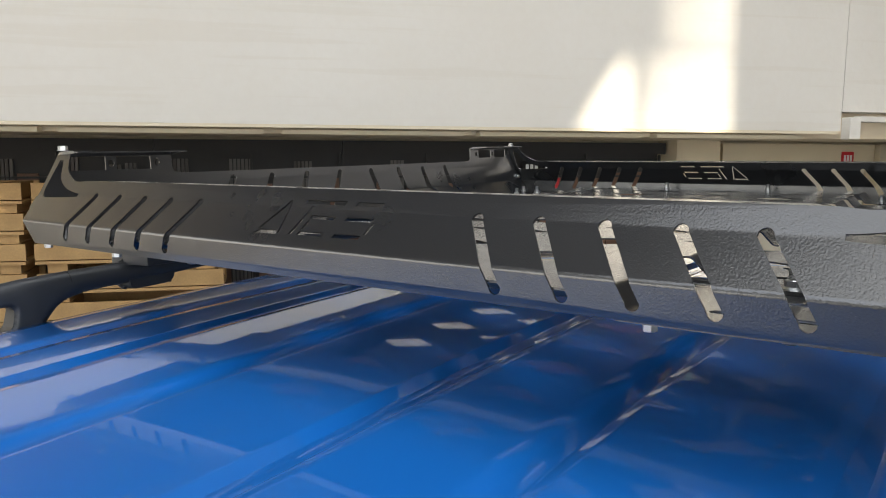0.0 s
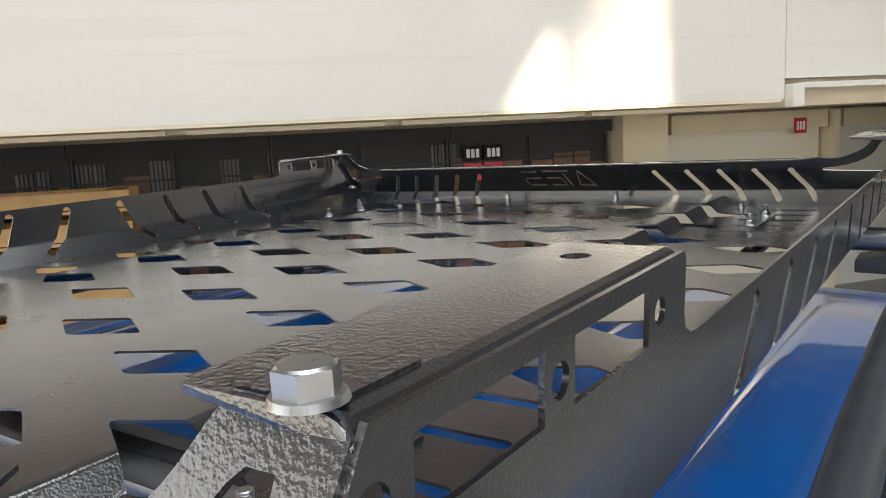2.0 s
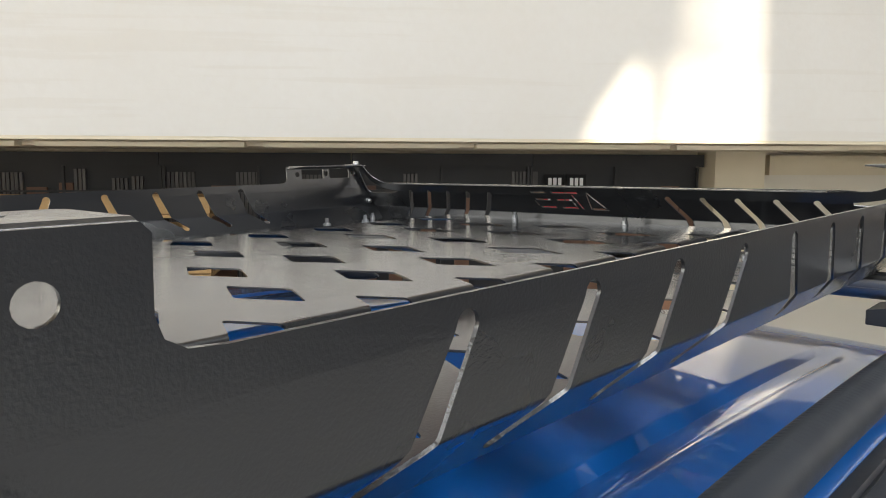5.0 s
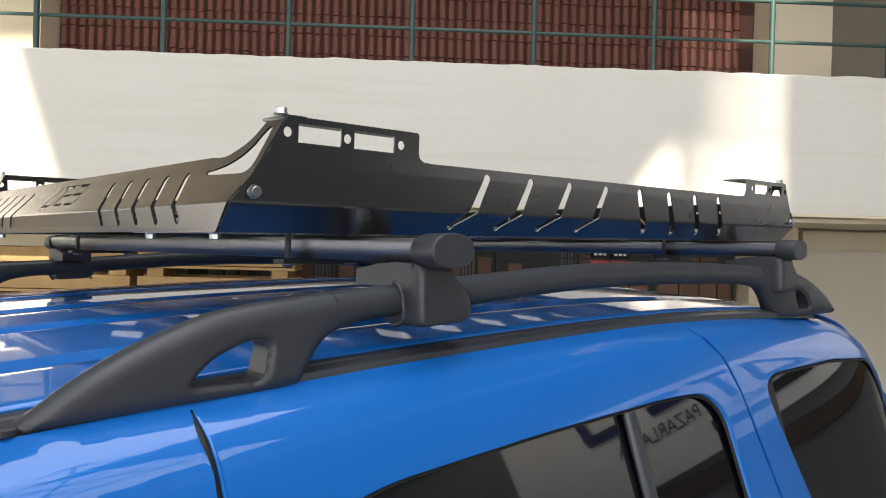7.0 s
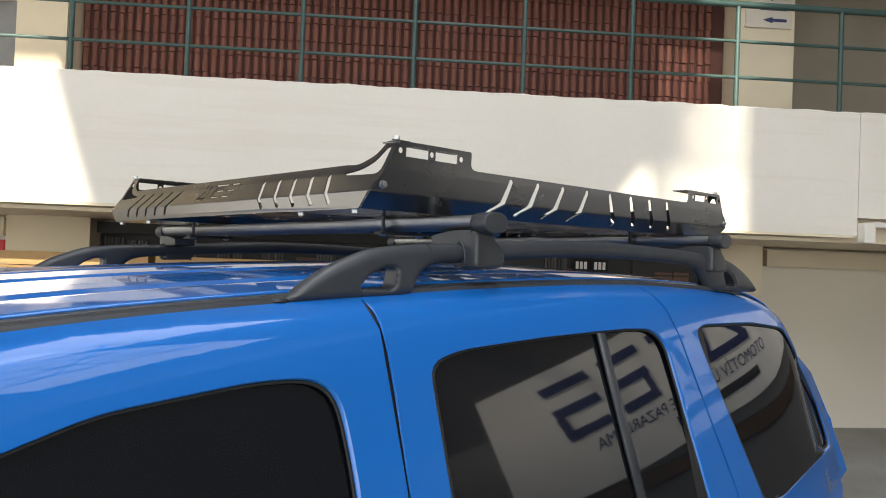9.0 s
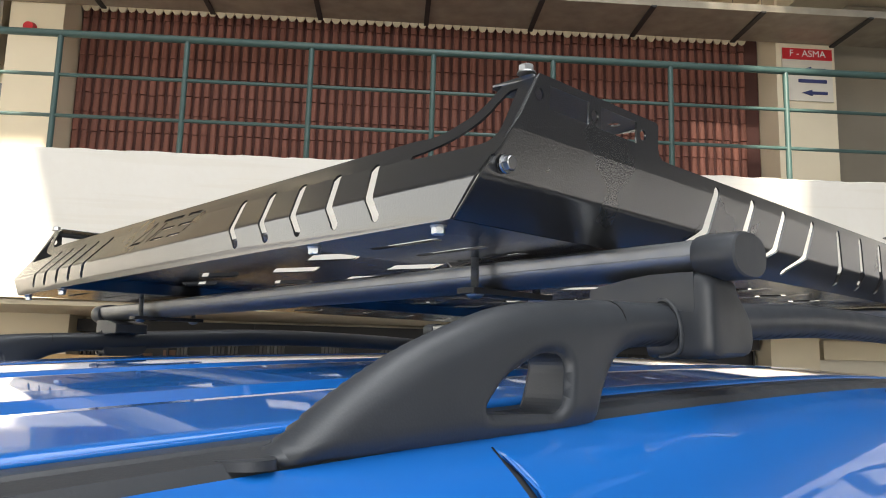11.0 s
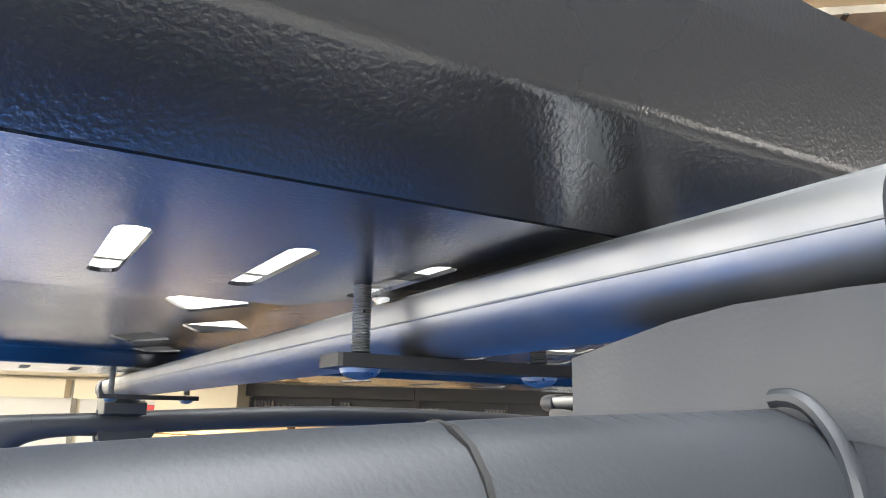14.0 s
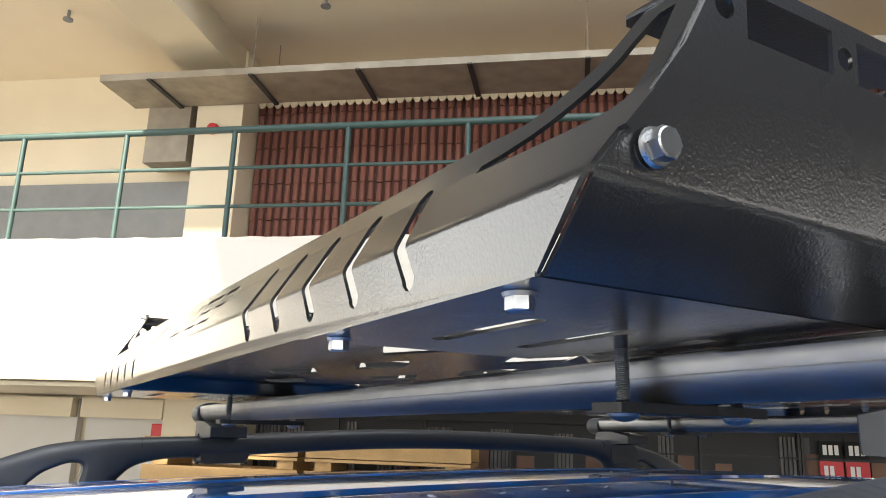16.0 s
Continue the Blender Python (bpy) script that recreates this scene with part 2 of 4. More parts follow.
def sheet(outline, holes=(), lines=(), dots=(), to3d=None):
    """A flat sheet with openings, cut along lines, laid into space by to3d(a, b)."""
    verts, edges = [], []

    def loop(pts):
        n = len(verts)
        verts.extend(Vector(p) for p in pts)
        edges.extend((n + i, n + (i + 1) % len(pts)) for i in range(len(pts)))

    loop(outline)
    for h in holes:
        loop(h)
    for a, b in lines:
        edges.append((len(verts), len(verts) + 1))
        verts.extend((Vector(a), Vector(b)))
    for d in dots:
        if inside(d, outline) and not any(inside(d, h) for h in holes):
            verts.append(Vector(d))
    vo, eo, fo, *_ = geometry.delaunay_2d_cdt(verts, edges, [], 0, 1e-6)
    bm = bmesh.new()
    made = {}
    for f in fo:
        c = sum((vo[i] for i in f), Vector((0, 0))) / len(f)
        if not inside(c, outline) or any(inside(c, h) for h in holes):
            continue
        ids = []
        for i in f:
            if i not in made:
                made[i] = bm.verts.new(to3d(vo[i].x, vo[i].y))
            ids.append(made[i])
        try:
            bm.faces.new(ids)
        except ValueError:
            pass
    return bm


def slot(a, b, r, seg=5):
    """A long hole with round ends between two points."""
    a, b = Vector(a), Vector(b)
    ang = math.atan2((b - a).y, (b - a).x)
    out = []
    for c, s in ((b, ang - math.pi / 2), (a, ang + math.pi / 2)):
        for i in range(seg + 1):
            t = s + math.pi * i / seg
            out.append((c.x + r * math.cos(t), c.y + r * math.sin(t)))
    return out


def rounded(pts, r, seg=3):
    out = []
    k = len(pts)
    for i in range(k):
        p, a, b = Vector(pts[i]), Vector(pts[i - 1]), Vector(pts[(i + 1) % k])
        da, db = (a - p), (b - p)
        ra = min(r, da.length * 0.45)
        rb = min(r, db.length * 0.45)
        p0, p1 = p + da.normalized() * ra, p + db.normalized() * rb
        for j in range(seg + 1):
            s = j / seg
            q = p0 * (1 - s) ** 2 + p * 2 * s * (1 - s) + p1 * s**2
            out.append((q.x, q.y))
    return out


def mirror_x(pts):
    return [(-x, y) for x, y in pts][::-1]


# ---- roof rack ----
# local frame: rack floor at z = 0, car front towards -y
RACK = Matrix.Translation((0, 0, Z0))
YM = 0.696                      # middle of the rack along the car
FRONT_Y = [(0.0, 0.007), (0.0275, 0.0052), (0.0295, 0.0057), (0.0320, 0.0071), (0.066, 0.0345), (0.106, 0.0585), (0.131, 0.073)]
EDGE_X = [(0.0, 0.554), (0.0275, 0.5804), (0.0297, 0.5821), (0.0325, 0.5831), (0.072, 0.588), (0.131, 0.591)]
TOP, EAR = 0.085, 0.1245


def sq(x):
    """The rack is a little narrower on its far half."""
    return x if x > -0.1 else x + 0.024 * (-x - 0.1) / 0.47


def place(x, y, z):
    """The basket draws in and back a little towards its front corner on the kerb side."""
    k = max(0.0, (x - 0.1) / 0.47) * (1 - y / 1.39)
    return (sq(x) - 0.0045 * k, y + 0.003 * k, z)


def front_panel_shape():
    xe = lerp(EAR, EDGE_X)
    # the strap swings up from the top edge to the corner
    arc = [(0.470, TOP), (0.486, 0.0835), (0.500, 0.0838), (0.508, 0.0855), (0.5145, 0.0878), (0.5275, 0.0932), (0.534, 0.0968), (0.5393, 0.1008), (0.5435, 0.1054), (0.547, 0.1103), (0.551, 0.1172), (0.5555, EAR)]
    # a small finger at the corner laps over the side panel
    right = [(lerp(z, EDGE_X) + d, z) for z, d in ((0.0, -0.001), (0.03, -0.001), (0.0460, -0.001), (0.0462, 0.0026), (0.0618, 0.0026), (0.0620, -0.001), (0.072, -0.001), (0.10, -0.001))]
    right += [(xe - 0.001, EAR - 0.004), (xe - 0.005, EAR)]
    half = right + arc[::-1]
    outline = half + [(-x, z) for x, z in half[::-1]]
    holes = []
    ear = [(0.476, 0.064), (0.492, 0.0629), (0.518, 0.062), (0.545, 0.0612), (0.562, 0.0608), (0.5685, 0.0618), (0.5728, 0.0643), (0.5757, 0.069), (0.5767, 0.0765), (0.5757, 0.093), (0.5742, 0.1125)]
    ear += [(0.566, 0.1125), (0.562, 0.109), (0.5565, 0.1015), (0.553, 0.0948), (0.549, 0.0905), (0.545, 0.0868), (0.5397, 0.0833), (0.533, 0.080), (0.5256, 0.0768), (0.518, 0.0744), (0.5104, 0.0724), (0.500, 0.0706), (0.4895, 0.0692), (0.476, 0.0680)]
    holes += [ear, mirror_x(ear)]
    for x in (0.196, 0.256, 0.313, 0.372, 0.430):
        r = 0.0058
        up = [(x - 0.002 + r * math.cos(a), 0.064 + r * math.sin(a)) for a in [i * math.pi / 6 for i in range(7)]]
        lo = [(x + 0.032 + r * math.cos(a), 0.0135 + r * math.sin(a)) for a in [math.pi + i * math.pi / 6 for i in range(7)]]
        s = up + [(x + 0.023 - r, 0.031)] + lo + [(x + 0.023 + r, 0.031)]
        holes += [s, mirror_x(s)]
    # the cut-out emblem: a wedge and slanted bars
    first = len(holes)
    holes.append([(-0.084, 0.040), (-0.050, 0.040), (-0.050, 0.044), (-0.076, 0.044)])
    holes.append([(-0.080, 0.0445), (-0.0755, 0.0445), (-0.050, 0.070), (-0.050, 0.074)])
    holes.append([(-0.0485, 0.041), (-0.0455, 0.041), (-0.0475, 0.073), (-0.0495, 0.073)])
    for x, w in ((-0.030, 0.006), (-0.008, 0.0), (0.040, 0.0)):
        holes.append([(x, 0.070), (x + 0.034, 0.070), (x + 0.036, 0.074), (x + 0.002, 0.074)])
        if w == 0:
            holes.append([(x - 0.006, 0.056), (x + 0.028, 0.056), (x + 0.030, 0.0595), (x - 0.004, 0.0595)])
            holes.append([(x - 0.012, 0.041), (x + 0.022, 0.041), (x + 0.024, 0.0445), (x - 0.010, 0.0445)])
        else:
            holes.append([(x - 0.002, 0.041), (x + 0.002, 0.041), (x + 0.016, 0.068), (x + 0.012, 0.068)])
    holes.append([(-0.0185, 0.0455), (-0.0155, 0.0455), (-0.0105, 0.055), (-0.0135, 0.055)])
    holes.append([(0.0655, 0.0455), (0.0690, 0.0455), (0.0735, 0.055), (0.0700, 0.055)])
    for k in range(first, len(holes)):
        holes[k] = [(x + 0.010, z) for x, z in holes[k]]
    return outline, holes


def end_panel(parent, turned):
    outline, holes = front_panel_shape()

    def lay(x, z):
        y = lerp(z, FRONT_Y)
        return place(-x, 2 * YM - y, z) if turned else place(x, y, z)
    name = "rear_panel" if turned else "front_panel"
    folds = [((-0.578, z), (0.578, z)) for z in (0.0275, 0.0295, 0.0320, 0.066)]
    p = soft_bends(part(name, sheet(outline, holes, folds, to3d=lay), POWDER, parent, thick=0.002, smooth=False))
    # inward top flange with short slots
    strip = [(-0.470, 0.0), (0.470, 0.0), (0.450, 0.026), (-0.450, 0.026)]
    cuts = [slot((-0.406 + 0.058 * i, 0.016), (-0.394 + 0.058 * i, 0.016), 0.003) for i in range(15)]

    def flange(x, d):
        y = lerp(TOP, FRONT_Y) + d
        return place(-x, 2 * YM - y, TOP - 0.0012) if turned else place(x, y, TOP - 0.0012)
    part("top_flange", sheet(strip, cuts, to3d=flange), POWDER, p, thick=0.002, smooth=False)
    # ear lugs that carry the corner bolts
    for s in (-1, 1):
        lug = rounded([(s * 0.552, 0.0), (s * 0.583, 0.0), (s * 0.583, 0.03), (s * 0.552, 0.03)][::s], 0.004)

        def lay_lug(x, d):
            y = lerp(EAR, FRONT_Y) + d
            return place(-x, 2 * YM - y, EAR + 0.0005) if turned else place(x, y, EAR + 0.0005)
        part("corner_lug", sheet(lug, to3d=lay_lug), POWDER, p, thick=0.002, smooth=False)
    return p


S_SLOTS = (0.369, 0.459, 0.549, 0.643)


def side_panel(parent, sign):
    def edge(z):
        return lerp(z, FRONT_Y) + 0.0015
    prof = EDGE_X
    half = [(edge(0.0), 0.0), (edge(0.03), 0.03), (edge(0.085), 0.085), (edge(EAR) - 0.002, EAR - 0.001)]
    ear = [(0.251, EAR - 0.001), (0.254, EAR - 0.004), (0.254, 0.099), (0.2565, 0.0925), (0.263, 0.0888), (0.275, 0.0878)]
    left = half + ear
    outline = left + [(2 * YM - y, z) for y, z in left[::-1]]
    holes = []
    for m in (0, 1):
        def mm(pts):
            return [(2 * YM - y, z) for y, z in pts][::-1] if m else pts
        for y in (0.069, 0.147, 0.226):
            holes.append(mm([(y + 0.0055 * math.cos(a), 0.1062 + 0.0055 * math.sin(a)) for a in [i * math.pi / 8 for i in range(16)]]))
        for a, b in ((0.082, 0.138), (0.156, 0.215)):
            holes.append(mm([(a, 0.0962), (b, 0.0962), (b, 0.1165), (a, 0.1165)]))
    # bent slots: one outline from a slanted upper and a lower leg
    for m in (0, 1):
        for y in S_SLOTS:
            y += 0.0 if m else 0.009
            r = 0.0068
            up = [(y + r * math.cos(a), 0.075 + r * math.sin(a)) for a in [i * math.pi / 6 for i in range(7)]]
            lo = [(y - 0.046 + r * math.cos(a), 0.013 + r * 0.8 * math.sin(a)) for a in [math.pi + i * math.pi / 6 for i in range(7)]]
            pts = up + [(y - 0.020 - r, 0.033)] + lo + [(y - 0.018 + r, 0.030)]
            holes.append([(2 * YM - a, b) for a, b in pts][::-1] if m else pts)

    def lay(y, z):
        return place(sign * lerp(z, prof), y, z)
    folds = [((edge(z) + 0.0005, z), (2 * YM - edge(z) - 0.0005, z)) for z in (0.0275, 0.0297, 0.0325)] + [((edge(0.072) + 0.0005, 0.072), (2 * YM - edge(0.072) - 0.0005, 0.072))]
    p = soft_bends(part("side_panel", sheet(outline, holes, folds, to3d=lay), POWDER, parent, thick=0.002, smooth=False))
    for m in (0, 1):
        a, b = (0.066, 0.253)
        strip = [(a, 0.0), (b, 0.0), (b, 0.047), (b - 0.004, 0.051), (a + 0.004, 0.051), (a, 0.047)]
        cuts = [[(0.225 + 0.006 * math.cos(t), 0.030 + 0.006 * math.sin(t)) for t in [i * math.pi / 6 for i in range(12)]]]

        def flange(y, d):
            yy = 2 * YM - y if m else y
            return place(sign * (0.5895 - d), yy, EAR - 0.0008 - 0.0055 * (1 - min(d / 0.006, 1)) ** 2)
        bends = [((a + 0.001, d), (b - 0.001, d)) for d in (0.0008, 0.002, 0.0035, 0.006)]
        part("top_flange", sheet(strip, cuts, bends, to3d=flange), POWDER, p, thick=0.002, smooth=False)
    return p


CREASE0, CREASE1, RISE = 0.314, 0.327, 0.018


# rounded bends of the crease
BENDS = [(CREASE0 - 0.004, RISE), (CREASE0 - 0.001, RISE - 0.0008), (CREASE0 + 0.0015, RISE - 0.0027),
         (CREASE1 - 0.0015, 0.0027), (CREASE1 + 0.001, 0.0008), (CREASE1 + 0.004, 0.0)]


def floor_z(x):
    a = abs(x)
    return lerp(a, BENDS)


def rack_floor(parent):
    x1, y0, y1 = 0.553, 0.0085, 2 * YM - 0.0085
    outline = [(-x1, y0), (x1, y0), (x1, y1), (-x1, y1)]
    holes = []

    def diamond(x, y):
        return rounded([(x - 0.0625, y), (x, y - 0.031), (x + 0.0625, y), (x, y + 0.031)], 0.006, 2)
    for x, y, n in ((0.460, 0.424, 5), (0.331, 0.2035, 9), (0.195, 0.160, 9), (0.042, 0.204, 9), (-0.099, 0.161, 9),
                    (-0.245, 0.204, 9), (-0.455, 0.424, 5)):
        for i in range(n):
            holes.append(diamond(x, y + 0.1315 * i))
    for s in (-1, 1):
        for i in range(6):
            for y in (0.070 + 0.06 * i, 2 * YM - 0.070 - 0.06 * i):
                holes.append(slot((s * 0.427 - 0.042, y), (s * 0.427 + 0.042, y), 0.0062, 4))
    folds = [((s * c, y0), (s * c, y1)) for s in (-1, 1) for c, _ in BENDS]
    return soft_bends(part("floor_plate", sheet(outline, holes, folds, to3d=lambda x, y: (sq(x) if x < -0.3 else place(x, y, 0)[0] if x > 0.5 else x, y, floor_z(x))), POWDER, parent, thick=0.002, smooth=False))


def bolt(parent, c, axis, head=0.0065, label="", stud=0.0, stud_back=0.0):
    """A flanged hex bolt or nut whose seat lies at c; axis points out of the head. stud: thread beyond the nut."""
    axis = Vector(axis).normalized()
    c = Vector(c)
    bm = bmesh.new()
    cyl(bm, c, c + axis * 0.0016, head * 1.36, 20, head * 1.25)
    cyl(bm, c + axis * 0.0016, c + axis * 0.0068, head * 1.12, 6)
    cyl(bm, c + axis * 0.0068, c + axis * 0.0074, head * 1.0, 20, head * 0.9)
    if stud:
        k = int(stud / 0.00125)
        for i in range(k):
            p = c + axis * (0.007 + i * 0.00125)
            cyl(bm, p, p + axis * 0.0006, 0.0034, 10, 0.0042)
            cyl(bm, p + axis * 0.0006, p + axis * 0.00125, 0.0042, 10, 0.0034)
    if stud_back:
        k = int(stud_back / 0.00125)
        for i in range(k):
            p = c - axis * (i * 0.00125)
            cyl(bm, p, p - axis * 0.0006, 0.0036, 12, 0.0046)
            cyl(bm, p - axis * 0.0006, p - axis * 0.00125, 0.0046, 12, 0.0036)
    return part("bolt", bm, ZINC, parent, label)


BAR_Y = (0.221, 1.165)
BAR_Z = -0.0190


BAR_SIDE = [(0.0, 0.0142), (0.0100, 0.0142), (0.0200, 0.0140), (0.0248, 0.0130), (0.0270, 0.0112), (0.0275, 0.0090), (0.0274, 0.0065), (0.0271, 0.0040), (0.0267, 0.0015),
            (0.0260, -0.0012), (0.0248, -0.0042), (0.0228, -0.0072), (0.0198, -0.0100), (0.0155, -0.0123), (0.0105, -0.0137), (0.0050, -0.0142)]


def bar_ring(x, a=0.0275, b=0.0142):
    """A flattened tube: flat top, nearly upright sides, rounded underside."""
    half = [(y * a / 0.0275, z * b / 0.0142) for y, z in BAR_SIDE]
    return [(x, y, z) for y, z in half] + [(x, 0.0, -b)] + [(x, -y, z) for y, z in half[:0:-1]]


def clamp(parent, x, yb):
    """Upper plate with two nuts, studs, and the lower plate under the bar."""
    y0, y1 = yb - 0.042, yb + 0.060
    z0 = 0.001
    bm = bmesh.new()
    prism(bm, rounded([(x - 0.013, y0 - 0.016), (x + 0.013, y0 - 0.016), (x + 0.013, y1 + 0.016), (x - 0.013, y1 + 0.016)], 0.005), "z", z0, z0 + 0.004)
    top = part("clamp_plate", bm, POWDER, parent, "black steel clamp plate on the rack floor")
    zl = BAR_Z - 0.0145
    bm = bmesh.new()
    prism(bm, rounded([(x - 0.013, y0 - 0.016), (x + 0.013, y0 - 0.016), (x + 0.013, y1 + 0.016), (x - 0.013, y1 + 0.016)], 0.005), "z", zl - 0.006, zl)
    low = part("clamp_plate", bm, BLACKSTEEL, parent, "black steel clamp plate under the bar")
    for y in (y0, y1):
        bolt(top, (x, y, z0 + 0.004), (0, 0, 1), 0.0065, "zinc-plated flange nut on a stud", stud=0.011, stud_back=z0 + 0.004 - zl)
        bm = bmesh.new()
        for i in range(4):
            a0, a1 = i * math.pi / 8, (i + 1) * math.pi / 8
            cyl(bm, (x, y, zl - 0.006 - 0.005 * math.sin(a0)), (x, y, zl - 0.006 - 0.005 * math.sin(a1)), 0.0095 * math.cos(a0), 18, max(0.0095 * math.cos(a1), 0.0005))
        part("bolt_head", bm, ZINC, low, "zinc-plated domed bolt head")


def build_rack():
    rack = thing("roof_rack", "black powder-coated steel roof basket with slotted side panels", "roof rack", m=RACK)
    rack_floor(rack)
    end_panel(rack, False)
    end_panel(rack, True)
    for s in (-1, 1):
        sp = side_panel(rack, s)
        for y, z in ((0.031, 0.041), (2 * YM - 0.028, 0.041)):
            bolt(sp, place(s * 0.587, y, z), (s, 0, -0.02), 0.0056, "zinc-plated hex bolt")
            bolt(sp, place(s * 0.585, y, z), (-s, 0, 0), 0.0055, "zinc-plated nut", stud=0.006)
        for y in (0.068, 2 * YM - 0.068):
            bolt(sp, place(s * 0.578, y, EAR + 0.0015), (0, 0, 1), 0.0060, "zinc-plated hex bolt")
    for x in (-0.524, -0.351, -0.115, 0.122, 0.351, 0.526):
        z = floor_z(x)
        for y in (0.022, 1.345):
            bolt(rack, (place(x, y, 0)[0] if x > 0.5 else x, y, z - 0.0012), (0, 0, -1), 0.0052, "zinc-plated hex bolt under the floor")
            bolt(rack, (place(x, y, 0)[0] if x > 0.5 else x, y, z + 0.0012), (0, 0, 1), 0.0048, "zinc-plated nut", stud=0.007)
    return rack


build_rack()


def build_bar(yb):
    bar = thing("roof_crossbar", "silver aluminium roof crossbar with black end caps and feet", "roof bar", "roof crossbars", m=Matrix.Translation((0, yb, Z0 + BAR_Z)))
    bm = bmesh.new()
    rings = [bar_ring(x) for x in (-0.655, 0.655)]
    sweep(bm, rings)
    part("bar", bm, ALU, bar, "brushed aluminium oval tube")
    for dy, dz in ((-0.0264, 0.0008), (0.0264, 0.0008)):
        part("groove", one_box(-0.655, 0.655, dy - 0.0012, dy + 0.0012, dz - 0.0004, dz + 0.0004), STEEL, bar)
    part("rubber_strip", one_box(-0.64, 0.64, -0.006, 0.006, 0.0138, 0.0168), RUBBER, bar, "black rubber strip")
    for s in (-1, 1):
        bm = bmesh.new()
        rs = []
        for x, k in ((0.650, 1.03), (0.654, 1.08), (0.682, 1.09), (0.6865, 1.06), (0.688, 0.99)):
            ring = [(s * x, 0.0305 * k * math.copysign(abs(math.cos(t)) ** 0.8, math.cos(t)), 0.0182 * k * math.copysign(abs(math.sin(t)) ** 0.85, math.sin(t)))
                    for t in [2 * math.pi * i / 36 for i in range(36)]]
            rs.append(ring)
        sweep(bm, rs)
        part("end_cap", bm, PLASTIC, bar, "black plastic end cap")
        # foot that grips the rail: a block, wide at the rail and drawn in under the cap
        bm = bmesh.new()
        sec = [(-0.031, -0.013), (0.020, -0.013), (0.025, -0.026), (0.036, -0.034), (0.049, -0.046), (0.056, -0.060), (0.056, -0.074), (0.046, -0.084), (-0.020, -0.086), (-0.031, -0.083)]
        rs = []
        for x, k, dz in ((0.606, 0.97, 0.0), (0.610, 1.0, 0.0), (0.646, 1.0, 0.0), (0.654, 0.985, 0.0), (0.660, 0.94, -0.001), (0.664, 0.87, -0.002), (0.6655, 0.78, -0.003)):
            rs.append([(s * x, (y - 0.012) * k + 0.012, (z + 0.05) * k - 0.05 + dz) for y, z in rounded(sec, 0.010, 4)])
        sweep(bm, rs)
        foot = part("foot", bm, PLASTIC, bar, "black plastic foot clamped on the rail")
        # flat arm that carries the bar inboard of the rail
        bm = bmesh.new()
        sec2 = [(-0.0320, 0.0), (0.0305, 0.0), (0.0305, -1.0), (-0.0320, -1.0)]
        rs = [[(s * x, y * k, top + z * h) for y, z in rounded(sec2, 0.003, 2)] for x, k, top, h in ((0.5495, 0.96, -0.0245, 0.0155), (0.551, 1.0, -0.0235, 0.0175), (0.575, 1.0, -0.0190, 0.0225), (0.592, 1.0, -0.0160, 0.026), (0.612, 1.0, -0.0140, 0.030), (0.640, 1.0, -0.0138, 0.032), (0.652, 0.97, -0.0140, 0.034))]
        sweep(bm, rs)
        part("foot_arm", bm, PLASTIC, foot)
        # raised rim where the rail enters the foot
        path = rounded([(s * 0.604, -0.0400), (s * 0.6275, -0.0355), (s * 0.6365, -0.046), (s * 0.6395, -0.062), (s * 0.6395, -0.079), (s * 0.627, -0.0845), (s * 0.604, -0.083)], 0.007, 5)
        for yr in (-0.031, 0.054):
            rs = []
            for px, pz in path[6:-6]:
                d = Vector((px - s * 0.620, 0, pz + 0.060)).normalized()
                rs.append([(px + d.x * 0.0024 * math.cos(t), yr + 0.0032 * math.sin(t), pz + d.z * 0.0024 * math.cos(t)) for t in [2 * math.pi * j / 10 for j in range(10)]])
            part("collar", sweep(bmesh.new(), rs), PLASTIC, foot)
    return bar


for yb in BAR_Y:
    build_bar(yb)
CLAMPS = thing("rack_clamps", "black steel clamp plates with zinc bolts under the rack", "clamp", m=RACK)
for yb in BAR_Y:
    for x in (-0.415, 0.415):
        clamp(CLAMPS, x, yb)


# ---- car ----
CAR = Matrix.Translation((0, 0, Z0))
LONG = [(-1.0, -0.235), (-0.8, -0.200), (-0.5, -0.165), (-0.07, -0.140), (0.3, -0.128), (0.7, -0.124), (1.1, -0.135), (1.4, -0.158), (1.55, -0.185), (1.65, -0.22), (1.75, -0.285), (1.80, -0.335)]
RIBS = (-0.45, -0.30, -0.105, 0.11, 0.28, 0.478)


def roof_z(x, y):
    edge = smooth_lerp(y, LONG)
    crown = lerp(y, [(1.2, 0.030), (1.7, 0.015)]) * (1 - (x / 0.625) ** 2)
    rib = 0.0
    if -0.62 < y < 1.3:
        fade = min(1, (y + 0.62) / 0.1, (1.3 - y) / 0.1)
        for c in RIBS:
            d = abs(x - c)
            if d < 0.022:
                rib -= 0.006 * fade * min(1.0, (0.022 - d) / 0.012)
    return edge + crown + rib


